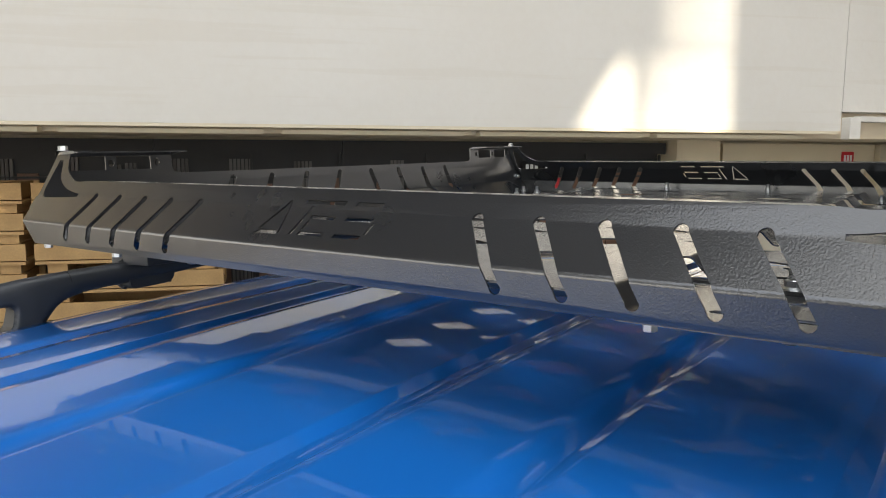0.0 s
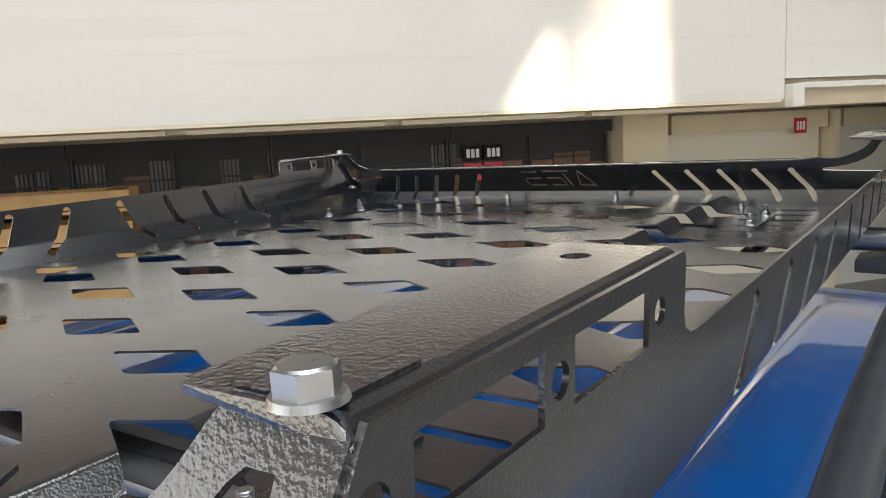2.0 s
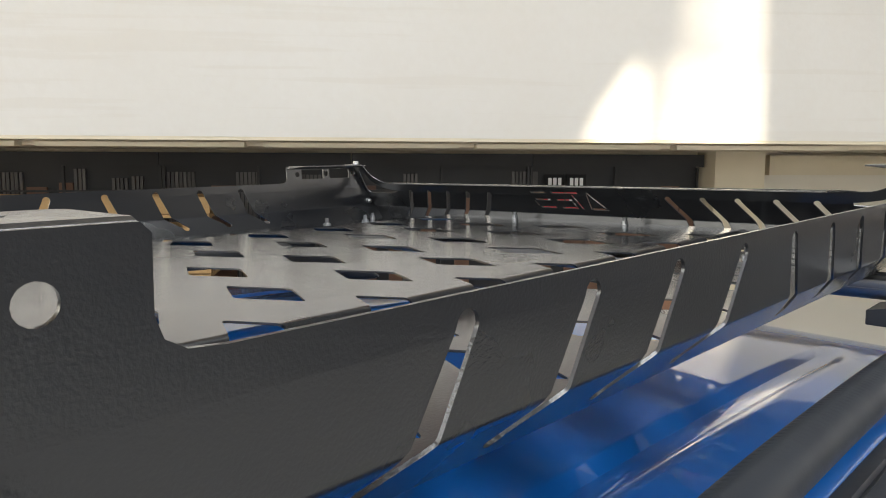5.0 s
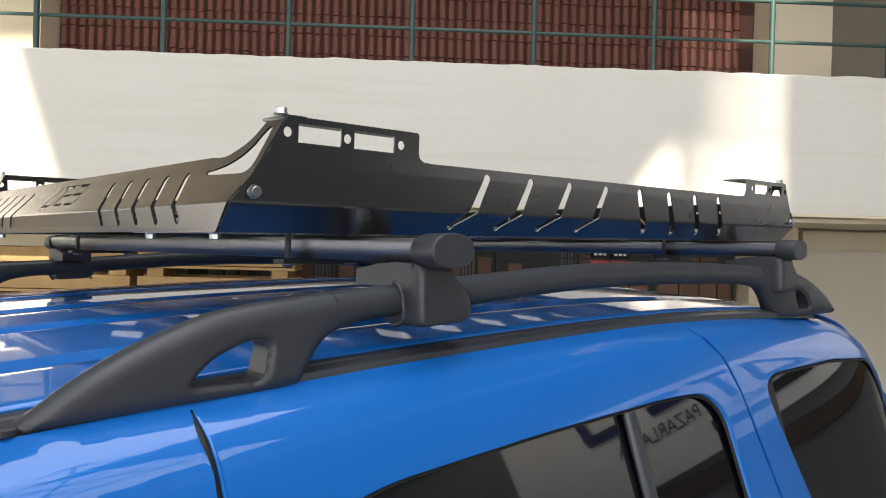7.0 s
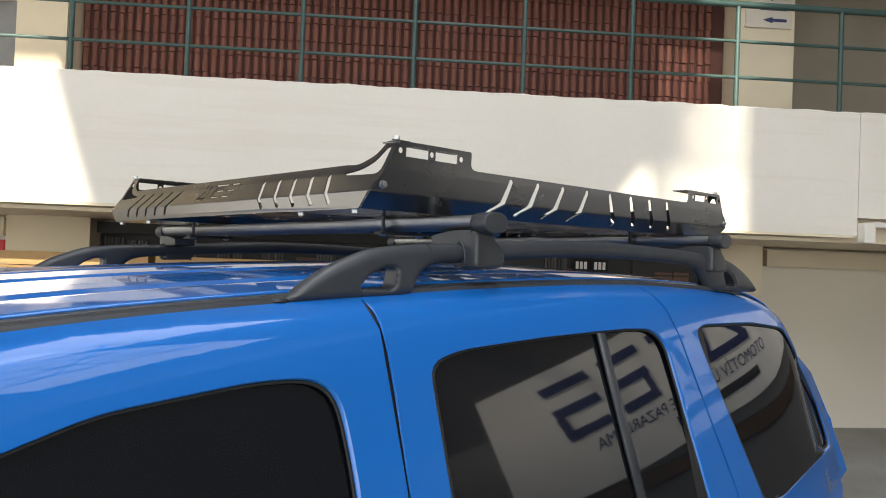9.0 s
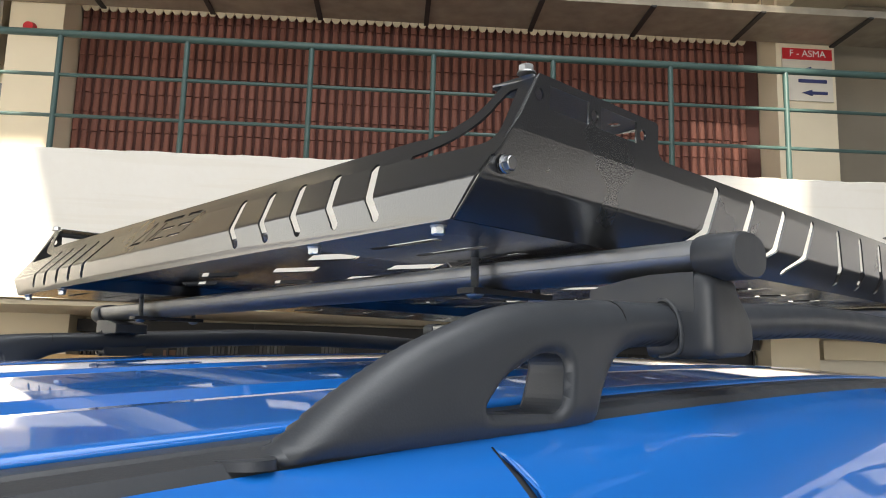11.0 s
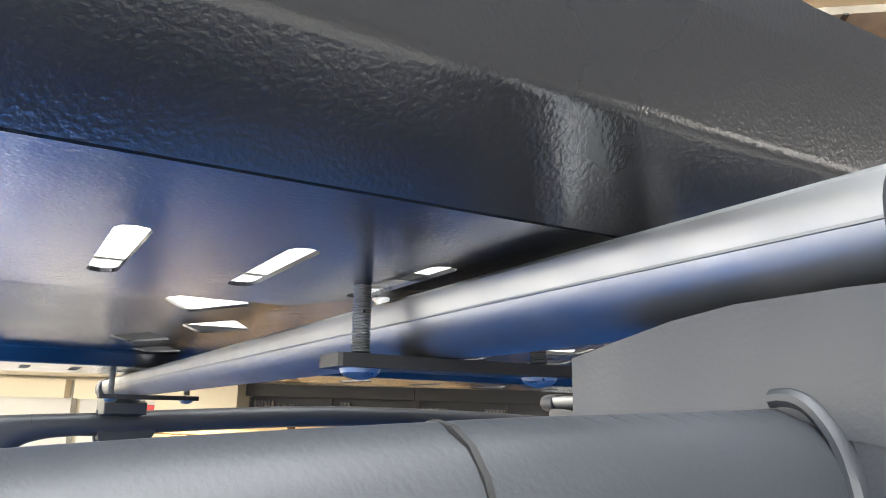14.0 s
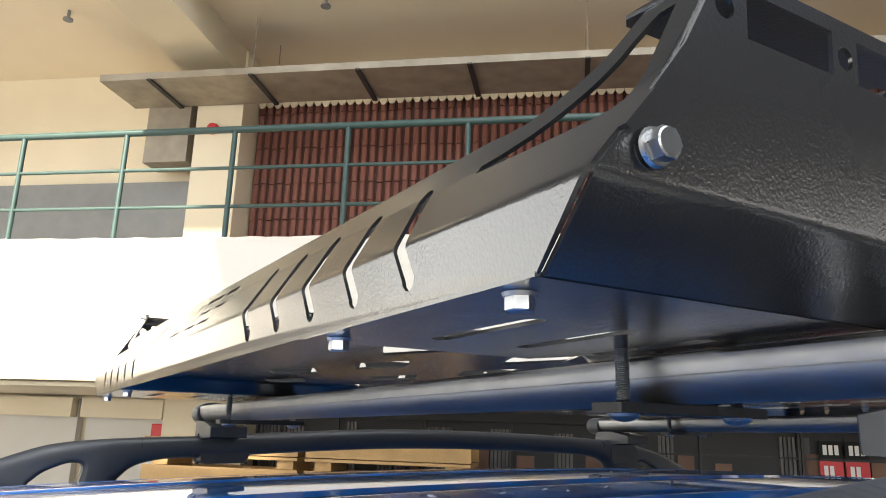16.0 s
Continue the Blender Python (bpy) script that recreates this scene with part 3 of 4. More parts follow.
def build_car():
    car = thing("blue_suv", "metallic blue compact off-road car with black roof rails", "car", m=CAR)
    # roof skin
    xs = sorted({round(-0.612 + 1.224 * i / 60, 4) for i in range(61)} | {round(c + d, 4) for c in RIBS for d in (-0.022, -0.01, 0.01, 0.022)})
    ys = [-1.0 + 2.72 * i / 74 for i in range(75)]
    bm = bmesh.new()
    g = [[bm.verts.new((x, y, roof_z(x, y))) for x in xs] for y in ys]
    for a, b in zip(g, g[1:]):
        for i in range(len(xs) - 1):
            bm.faces.new((a[i], a[i + 1], b[i + 1], b[i]))
    part("roof", bm, PAINT, car, "metallic blue ribbed steel roof", thick=0.004, offset=-1)
    for s in (-1, 1):
        side(car, s)
        roof_rail(car, s)
    # windscreen, bonnet, tailgate and lower body close the car
    bm = bmesh.new()
    rs = []
    for y, z, w in ((-0.98, -0.232, 0.60), (-1.3, -0.42, 0.66), (-1.62, -0.66, 0.72)):
        rs.append([(w * t, y - 0.10 * (1 - t * t), z + 0.02 * (1 - t * t)) for t in [-1 + i / 8 for i in range(17)]])
    vs = [[bm.verts.new(p) for p in r] for r in rs]
    for a, b in zip(vs, vs[1:]):
        for i in range(16):
            bm.faces.new((a[i], b[i], b[i + 1], a[i + 1]))
    part("windscreen", bm, GLASS, car, thick=0.005)
    bm = bmesh.new()
    rs = []
    for y, z, w in ((-1.60, -0.67, 0.78), (-2.1, -0.72, 0.80), (-2.45, -0.80, 0.78), (-2.56, -0.92, 0.74)):
        rs.append([(w * t, y, z + 0.03 * (1 - t * t)) for t in [-1 + i / 8 for i in range(17)]])
    vs = [[bm.verts.new(p) for p in r] for r in rs]
    for a, b in zip(vs, vs[1:]):
        for i in range(16):
            bm.faces.new((a[i], a[i + 1], b[i + 1], b[i]))
    part("bonnet", bm, PAINT, car, thick=0.004)
    bm = bmesh.new()
    prism(bm, rounded([(-2.62, -0.9), (-2.62, -1.45), (1.95, -1.45), (1.97, -0.78), (-2.5, -0.8)], 0.08, 3), "x", -0.74, 0.74)
    part("lower_body", bm, PAINT, car)
    # rear end
    bm = bmesh.new()
    rs = []
    for y, z, w, c in ((1.715, -0.262, 0.60, 0.014), (1.80, -0.345, 0.595, 0.01), (1.97, -0.45, 0.60, 0.0), (2.08, -0.62, 0.66, 0.0), (2.12, -0.80, 0.69, 0.0)):
        rs.append([(w * t, y + 0.05 * (1 - t * t), z + c * (1 - t * t)) for t in [-1 + i / 8 for i in range(17)]])
    vs = [[bm.verts.new(p) for p in r] for r in rs]
    for a, b in zip(vs, vs[1:]):
        for i in range(16):
            bm.faces.new((a[i], a[i + 1], b[i + 1], b[i]))
    part("tailgate", bm, PAINT, car, thick=0.004)
    for y in (-1.85, 0.83):
        for s in (-1, 1):
            w = part("wheel", cyl(bmesh.new(), (s * 0.84, y, -1.47), (s * 0.66, y, -1.47), 0.20, 28), ALU, car)
            bm = bmesh.new()
            rr = []
            for i in range(40):
                a = 2 * math.pi * i / 40
                rr.append([(s * (0.75 + 0.10 * math.cos(b)), y + (0.27 + 0.06 * math.sin(b)) * math.cos(a), -1.47 + (0.27 + 0.06 * math.sin(b)) * math.sin(a))
                           for b in [2 * math.pi * j / 10 for j in range(10)]])
            rr.append(rr[0])
            sweep(bm, rr, caps=False)
            part("tyre", bm, RUBBER, w)
    return car


# body side: x out as a function of how far down the side (d) and along (y)
def side_x(y, z):
    d = smooth_lerp(y, LONG) - 0.012 - z
    base = smooth_lerp(d, [(-0.02, 0.612), (0.0, 0.650), (0.010, 0.675), (0.025, 0.6955), (0.05, 0.7115), (0.09, 0.7275), (0.15, 0.7455), (0.30, 0.785), (0.48, 0.832), (0.60, 0.856), (0.75, 0.868)])
    taper = smooth_lerp(y, [(-1.2, 0.0), (0.4, 0.0), (0.8, -0.004), (1.2, -0.018), (1.5, -0.034), (1.7, -0.052), (1.85, -0.075), (2.05, -0.12)])
    return base + taper


def glass_x(y, z):
    """The side windows are flatter than the body round them."""
    d = smooth_lerp(y, LONG) - 0.012 - z
    if d > 0.30:
        return side_x(y, z)
    return side_x(y, smooth_lerp(y, LONG) - 0.012 - 0.30) - 0.272 * (0.30 - d)


def side_point(s, y, z, inset=0.0):
    return (s * (side_x(y, z) - inset), y, z)


def skin(ob, s, shape=side_x):
    """Give a piece of the body side the smooth normals of the whole surface."""
    e = 0.002
    normals = []
    for v in ob.data.vertices:
        y, z = v.co.y, v.co.z
        dy = (shape(y + e, z) - shape(y - e, z)) / (2 * e)
        dz = (shape(y, z + e) - shape(y, z - e)) / (2 * e)
        normals.append(Vector((s, -dy, -dz)).normalized())
    me = ob.data
    if me.polygons and sum(me.polygons[i].normal.x for i in range(len(me.polygons))) * s < 0:
        me.flip_normals()
    me.shade_smooth()
    me.normals_split_custom_set_from_vertices(normals)
    return ob


def side(car, s):
    def top(y):
        return smooth_lerp(y, LONG) - 0.012
    n = 60
    y0, y1 = -1.0, 1.80
    line = [(y0 + (y1 - y0) * i / n) for i in range(n + 1)]
    outline = [(y0, -0.80), (2.12, -0.80), (2.08, -0.62), (1.97, -0.45)] + [(y, top(y)) for y in line[::-1]]
    front_win = rounded([(-0.95, -0.66), (-0.150, -0.66), (-0.155, -0.38), (-0.165, -0.285), (-0.205, -0.256), (-0.30, -0.254), (-0.50, -0.272), (-0.80, -0.36), (-0.95, -0.47)], 0.04, 4)
    rear_win = rounded([(0.02, -0.66), (0.82, -0.66), (0.765, -0.265), (0.715, -0.231), (0.60, -0.226), (0.33, -0.229), (0.09, -0.238), (0.012, -0.255), (0.012, -0.32)], 0.035, 4)
    quarter = rounded([(1.11, -0.70), (1.99, -0.70), (1.94, -0.56), (1.76, -0.37), (1.59, -0.272), (1.30, -0.242), (0.97, -0.232), (0.922, -0.250), (0.94, -0.31)], 0.04, 4)
    seams = [
        [(-0.0695, 0.0), (-0.0675, 0.0), (-0.066, -0.20), (-0.064, -0.42), (-0.055, -0.79), (-0.061, -0.79), (-0.070, -0.42), (-0.072, -0.20)],
        [(0.7636, 0.0), (0.7656, 0.0), (0.808, -0.19), (0.832, -0.248), (0.951, -0.617), (0.99, -0.79), (0.984, -0.79), (0.945, -0.617), (0.826, -0.248), (0.802, -0.19)],
    ]
    seams = [[(y, min(z, top(y) - 0.004)) for y, z in sm] for sm in seams]
    dots = [(y0 + (2.12 - y0) * (i + 0.5) / 110, -0.13 - 0.66 * ((j + 0.5) / 40) ** 1.3) for i in range(110) for j in range(40)]
    dots += [(y, top(y) - d) for y in line for d in (0.003, 0.006, 0.009, 0.012, 0.016, 0.02, 0.025, 0.03, 0.035, 0.04, 0.047, 0.055, 0.063, 0.07, 0.08, 0.09)]
    body = part("body_side", sheet(outline, [front_win, rear_win, quarter] + seams, dots=dots, to3d=lambda y, z: side_point(s, y, z)), PAINT, car, "metallic blue door and pillar panel")
    skin(body, s)
    # rolled edge of the panel behind each shut line
    for sm in seams:
        n = len(sm) // 2
        rear = sorted(sm, key=lambda p: p[1])
        rs = []
        for k in range(41):
            z = -0.785 + (rear[-1][1] - 0.004 + 0.785) * k / 40
            y = max(lerp(z, sorted((q[1], q[0]) for q in half)) for half in (sm[1:n + 1], [sm[0]] + sm[n + 1:]))
            rs.append([(s * (side_x(y, z) - 0.0016 + 0.0022 * math.cos(t)), y + 0.0004 + 0.0020 * math.sin(t), z) for t in [2 * math.pi * j / 8 for j in range(8)]])
        part("door_edge", sweep(bmesh.new(), rs), PAINT, body)
    # dark backing behind the shut lines
    for sm in seams:
        cy = [p[0] for p in sm]
        bm = sheet([(min(cy) - 0.03, -0.79), (max(cy) + 0.03, -0.79), (max(cy) + 0.03, top(max(cy)) - 0.007), (min(cy) - 0.03, top(min(cy)) - 0.007)],
                   dots=[(min(cy) - 0.03 + (max(cy) - min(cy) + 0.06) * i / 6, -0.16 - 0.63 * j / 16) for i in range(1, 6) for j in range(16)] + [(min(cy) - 0.03 + (max(cy) - min(cy) + 0.06) * i / 6, top(min(cy)) - d) for i in range(1, 6) for d in (0.012, 0.018, 0.026, 0.036, 0.05)],
                   to3d=lambda y, z: (s * (side_x(y, z) - 0.007), y, z))
        part("door_seal", bm, RUBBER, body)
    for nm, win in (("front_door_window", front_win), ("rear_door_window", rear_win), ("quarter_window", quarter)):
        cy, cz = sum(p[0] for p in win) / len(win), sum(p[1] for p in win) / len(win)
        grow = [(cy + (p[0] - cy) * 1.04, cz + (p[1] - cz) * 1.05) for p in win]
        lo, hi = min(p[0] for p in grow), max(p[0] for p in grow)
        grid = [(lo + (hi - lo) * (i + 0.5) / 14, -0.23 - 0.45 * (j + 0.5) / 12) for i in range(14) for j in range(12)]
        glass = skin(part(nm, sheet(grow, dots=grid, to3d=lambda y, z: (s * (glass_x(y, z) - 0.011), y, z)), GLASS, body, "dark tinted window glass"), s, glass_x)
        inner = [(cy + (p[0] - cy) * 0.968, cz + (p[1] - cz) * 0.945) for p in win]
        edge = [(cy + (p[0] - cy) * 0.984, cz + (p[1] - cz) * 0.972) for p in win]
        lip = bmesh.new()
        rows = []
        for ring, depth in ((win, 0.0), ([((a[0] * 0.6 + b[0] * 0.4), (a[1] * 0.6 + b[1] * 0.4)) for a, b in zip(win, edge)], 0.0012), (edge, 0.006)):
            rows.append([lip.verts.new(side_point(s, y, z, depth)) for y, z in ring])
        for ra, rb in zip(rows, rows[1:]):
            for i in range(len(ra)):
                lip.faces.new((ra[i], ra[(i + 1) % len(ra)], rb[(i + 1) % len(ra)], rb[i]))
        bmesh.ops.recalc_face_normals(lip, faces=lip.faces)
        part("window_lip", lip, PAINT, body)
        part("window_rubber", sheet(edge, [inner], to3d=lambda y, z: (s * (side_x(y, z) - 0.0062), y, z)), RUBBER, glass, "black rubber window surround", thick=0.003)
    # the bar that divides the rear door window
    bm = sheet([(0.532, -0.66), (0.562, -0.66), (0.521, -0.234), (0.496, -0.232)], dots=[(0.514, -0.3), (0.53, -0.45)], to3d=lambda y, z: (s * (side_x(y, z) - 0.004), y, z))
    part("window_bar", bm, PLASTIC, body, "black divider bar of the window", thick=0.006)
    # roof moulding
    bm = bmesh.new()
    rs = []
    for i in range(41):
        y = -1.0 + 2.34 * i / 40
        z = smooth_lerp(y, LONG) - 0.004
        rs.append([(s * x, y, z + dz) for x, dz in ((0.606, -0.012), (0.607, 0.000), (0.611, 0.003), (0.624, 0.002), (0.627, -0.002), (0.631, 0.001), (0.645, -0.002), (0.650, -0.012))])
    sweep(bm, rs)
    part("roof_moulding", bm, PLASTIC, car, "black plastic roof moulding")


RAIL_TOP = [(-0.225, -0.156), (-0.200, -0.150), (-0.165, -0.127), (-0.125, -0.105), (-0.085, -0.089), (-0.040, -0.075), (0.02, -0.0670), (0.10, -0.0618), (0.19, -0.0580),
            (0.30, -0.0510), (0.55, -0.0395), (0.80, -0.040), (1.0, -0.046), (1.15, -0.054), (1.25, -0.066), (1.33, -0.086), (1.40, -0.115), (1.46, -0.155)]


def rail_x(y):
    """Middle line of the rail: it draws in between its feet."""
    return lerp(y, [(0.03, 0.637), (0.08, 0.631), (0.15, 0.621), (0.20, 0.6195), (1.05, 0.6195), (1.12, 0.625), (1.20, 0.637)])


def roof_rail(car, s):
    """Moulded rail: a rounded bar whose ends fan out into feet with an opening."""
    ys = [-0.225 + 1.685 * i / 220 for i in range(221)]
    upper = [(y, smooth_lerp(y, RAIL_TOP)) for y in ys]
    # underside from the back to the front
    under = [(1.455, -0.162), (1.17, -0.158), (1.155, -0.150), (1.132, -0.112), (1.105, -0.093), (1.05, -0.085)]
    under += [(y, smooth_lerp(y, RAIL_TOP) - 0.037) for y in [1.0 - 0.1 * i for i in range(9)]]
    under += [(0.15, -0.095), (0.115, -0.099), (0.084, -0.109), (0.064, -0.130), (0.054, -0.148), (0.042, -0.157), (-0.22, -0.161)]
    for _ in range(2):
        cut = [under[0]]
        for a, b in zip(under, under[1:]):
            cut += [(a[0] * 0.75 + b[0] * 0.25, a[1] * 0.75 + b[1] * 0.25), (a[0] * 0.25 + b[0] * 0.75, a[1] * 0.25 + b[1] * 0.75)]
        under = cut + [under[-1]]
    outline = upper + under
    holes = [rounded([(-0.070, -0.139), (0.006, -0.141), (0.014, -0.104), (-0.010, -0.102), (-0.045, -0.116)], 0.012, 8),
             rounded([(1.305, -0.142), (1.235, -0.142), (1.222, -0.105), (1.25, -0.100), (1.285, -0.115)], 0.012, 4)]

    # rounded section: the cheeks close towards the outer edge and stop short at the openings
    def far(p, poly):
        a = np.array(poly)
        b = np.roll(a, -1, axis=0)
        d = b - a
        k = np.clip(((np.array(p) - a) * d).sum(1) / np.maximum((d * d).sum(1), 1e-12), 0, 1)
        return float(np.sqrt((((a + d * k[:, None]) - np.array(p)) ** 2).sum(1).min()))

    def width(y, z):
        d, e = far((y, z), outline), min(far((y, z), h) for h in holes)
        r = lerp(y, [(-0.2, 0.012), (-0.1, 0.022), (0.05, 0.023), (0.17, 0.0186), (0.98, 0.0186), (1.12, 0.023), (1.36, 0.022), (1.44, 0.012)])
        w = 0.0178 + lerp(smooth_lerp(y, RAIL_TOP) - z, [(0.0, 0.0), (0.03, 0.001), (0.09, 0.006)])
        w *= max(0.08, math.sqrt(1 - (1 - min(d / r, 1)) ** 2))
        return max(0.0015, w - 0.006 * max(0.0, 1 - e / 0.007) ** 2)

    dots = []
    for ring in [outline] + holes:
        for p, q in zip(ring, ring[1:] + ring[:1]):
            p, q = Vector(p), Vector(q)
            nrm = Vector(((q - p).y, -(q - p).x)).normalized()
            steps = max(1, int((q - p).length / 0.010))
            for k in range(steps):
                c = p.lerp(q, (k + 0.5) / steps)
                for d in (0.0006, 0.0018, 0.0036, 0.006, 0.009, 0.0135, 0.018):
                    for o in (c + nrm * d, c - nrm * d):
                        if inside(o, outline) and far(o, ring) > 0.93 * d and (ring is not outline or min(far(o, h) for h in holes) > 0.0135):
                            dots.append((o.x, o.y))
    base = sheet(outline, holes, dots=dots, to3d=lambda y, z: (0, y, z))
    geom = bmesh.ops.extrude_face_region(base, geom=base.faces[:])
    moved = {g for g in geom["geom"] if isinstance(g, bmesh.types.BMVert)}
    for v in base.verts:
        w = width(v.co.y, v.co.z)
        v.co.x = s * rail_x(v.co.y) + (w if v in moved else -w)
    bmesh.ops.recalc_face_normals(base, faces=base.faces)
    rail = part("roof_rail", base, PLASTIC, car, "matt black plastic roof rail")
    normals = []
    for v in rail.data.vertices:
        y, z = v.co.y, v.co.z
        e = min(0.0012, max(0.0002, 0.45 * far((y, z), outline)))
        side_sign = 1 if v.co.x > s * rail_x(y) else -1
        gy, gz = (width(y + e, z) - width(y - e, z)) / (2 * e), (width(y, z + e) - width(y, z - e)) / (2 * e)
        normals.append(Vector((side_sign, -gy, -gz)).normalized() if far((y, z), outline) > 0.0004 else v.normal.copy())
    rail.data.shade_smooth()
    loops = []
    for poly in rail.data.polygons:
        wall = abs(poly.normal.x) < 0.4 and min(far((poly.center.y, poly.center.z), h) for h in holes) < 0.0015
        loops += [poly.normal.copy() if wall else normals[i] for i in poly.vertices]
    rail.data.normals_split_custom_set(loops)
    lip = rounded([(-0.234, s * 0.630), (-0.222, s * 0.617), (-0.20, s * 0.617), (-0.20, s * 0.655), (-0.219, s * 0.655)][::s], 0.012, 4)
    part("rail_lip", prism(bmesh.new(), [(x, y) for y, x in lip], "z", -0.157, -0.1525), PLASTIC, rail)
    for y in (0.096, 1.115):
        z = smooth_lerp(y, RAIL_TOP) - 0.0186
        bm = bmesh.new()
        ring = [(s * rail_x(y) + 0.0180 * math.cos(t), 0, 0.0190 * math.sin(t)) for t in [2 * math.pi * i / 20 for i in range(20)]]
        sweep(bm, [[(p[0], y - 0.0006, z + p[2]) for p in ring], [(p[0], y + 0.0006, z + p[2]) for p in ring]])
        part("rail_joint", bm, RUBBER, rail)
    return rail


build_car()


# ---- place ----
def fpart(name, bm, material, parent=None, label="", kind="", category="", thick=0.0, smooth=False, bevel=0.0):
    ob = part(name, bm, material, parent, label, thick=thick, smooth=smooth, bevel=bevel)
    if parent is None:
        ob.matrix_world = FAC
        tagged(ob, label, category, kind=kind)
    return ob


ground = part("ground", one_box(-30, 30, -30, 30, -0.2, 0.0), CONC, label="grey concrete floor of the covered court")
tagged(ground, "grey concrete floor of the covered court", "floor", kind="structure")

# parapet with an uneven plastered top
def parapet(u0, u1, w0, w1, name):
    bm = bmesh.new()
    n = int((u1 - u0) / 0.06)
    rs = []
    for i in range(n + 1):
        u = u0 + (u1 - u0) * i / n
        j = 0.009 * noise.noise((u * 6, 1.3, 0)) + 0.006 * noise.noise((u * 21, 7.7, 0))
        rs.append([(u, 4.4, w0), (u, 4.4, w1 - 0.012 + j), (u, 4.412, w1 + j), (u, 4.60, w1 + j * 0.5), (u, 4.60, w0)])
    sweep(bm, rs)
    return fpart(name, bm, PLASTER, label="white plastered gallery parapet", kind="structure", category="wall")


parapet(-9, 4.36, 0.285, 1.335, "wall_parapet")
parapet(4.365, 10, 0.435, 1.335, "wall_parapet_end")
fpart("trim_parapet_edge", one_box(-9, 4.33, 4.397, 4.44, 0.262, 0.284), CREAM, label="cream edge strip under the parapet", kind="structure", category="trim")
bm = bmesh.new()
for i in range(9):
    u = -8.2 + 1.38 * i
    box(bm, u, u + 1.26, 4.50, 4.62, 0.222, 0.252)
fpart("trim_soffit_slats", bm, CREAM, label="cream soffit strips under the gallery edge", kind="structure", category="trim")
fpart("gallery_slab", one_box(-9, 10, 4.61, 7.2, 0.23, 0.45), CEIL, label="cream painted gallery slab", kind="structure", category="ceiling")
# rain pipe elbow at the step of the parapet
pipe = thing("rain_pipe", "white square rain pipe elbow on the parapet", "pipe", m=FAC)
part("elbow", one_box(4.36, 4.46, 4.30, 4.396, 0.22, 0.39), PLASTER, pipe, bevel=0.006)
part("run", one_box(4.465, 7.5, 4.33, 4.396, 0.355, 0.40), PLASTER, pipe, bevel=0.006)

# railing
rail = thing("gallery_railing", "green painted tubular steel railing on the parapet", "railing", m=FAC)
for k in range(-2, 12):
    u = 3.31 - 0.92 * k
    if u > 5.5 or u < -7:
        continue
    part("post", cyl(bmesh.new(), (u, 4.5, 1.32), (u, 4.5, 2.215), 0.021, 12), GREEN, rail)
part("top_rail", cyl(bmesh.new(), (-7.2, 4.5, 2.228), (5.3, 4.5, 2.228), 0.028, 14), GREEN, rail)
for w in (1.60, 1.91):
    part("rail", cyl(bmesh.new(), (-7.2, 4.5, w), (5.3, 4.5, w), 0.014, 10), GREEN, rail)

# gallery back wall with clay tile cladding
fpart("wall_gallery", one_box(-9, 10, 6.12, 6.3, 0.45, 4.6), CREAM, label="cream painted gallery wall", kind="structure", category="wall")
fpart("column", one_box(3.89, 4.47, 5.72, 6.11, 0.45, 3.6), CREAM, label="cream painted gallery column", kind="structure", category="column")
fpart("column", one_box(-3.24, -2.765, 5.72, 6.11, 0.45, 3.6), CREAM, label="cream painted gallery column", kind="structure", category="column")
# the passage's shade is put into this darker beige
fpart("gallery_opening", one_box(4.54, 10, 6.0, 6.115, 0.45, 3.6), mat("shaded_passage_beige", (0.27, 0.235, 0.185), 0.85, var=0.3, scale=1.5), label="beige gallery passage wall, darkened in colour for its shaded depth", kind="structure", category="wall")
fpart("gallery_opening_west", one_box(-8.9, -3.30, 6.0, 6.115, 0.45, 2.35), STEEL, label="dark grey shop front behind the gallery", kind="structure", category="wall")
fpart("gallery_ceiling", one_box(-9, 10, 4.4, 6.3, 3.62, 3.8), CEIL, label="cream painted gallery ceiling", kind="structure", category="ceiling")
for u in (-3.31, 3.92):
    fpart("ceiling_beam", one_box(u, u + 0.52, 3.0, 6.1, 3.30, 3.615), CREAM, label="cream painted ceiling beam", kind="structure", category="beam")


def tile_mesh(bm, u, w, dw, r):
    """One narrow clay tile with a rounded face, a little wider at its foot."""
    rows = []
    for ww, k, lift in ((w, 1.0, 0.012), (w + dw * 0.985, 0.93, 0.0)):
        rows.append([bm.verts.new((u + r * k * x, 6.07 - y * k - lift, ww)) for x, y in ((-1.0, -0.012), (-0.95, 0.008), (-0.5, 0.019), (0.5, 0.019), (0.95, 0.008), (1.0, -0.012))])
    for i in range(5):
        bm.faces.new((rows[0][i], rows[0][i + 1], rows[1][i + 1], rows[1][i]))
    bm.faces.new(rows[0][::-1])
    bm.faces.new(rows[1])


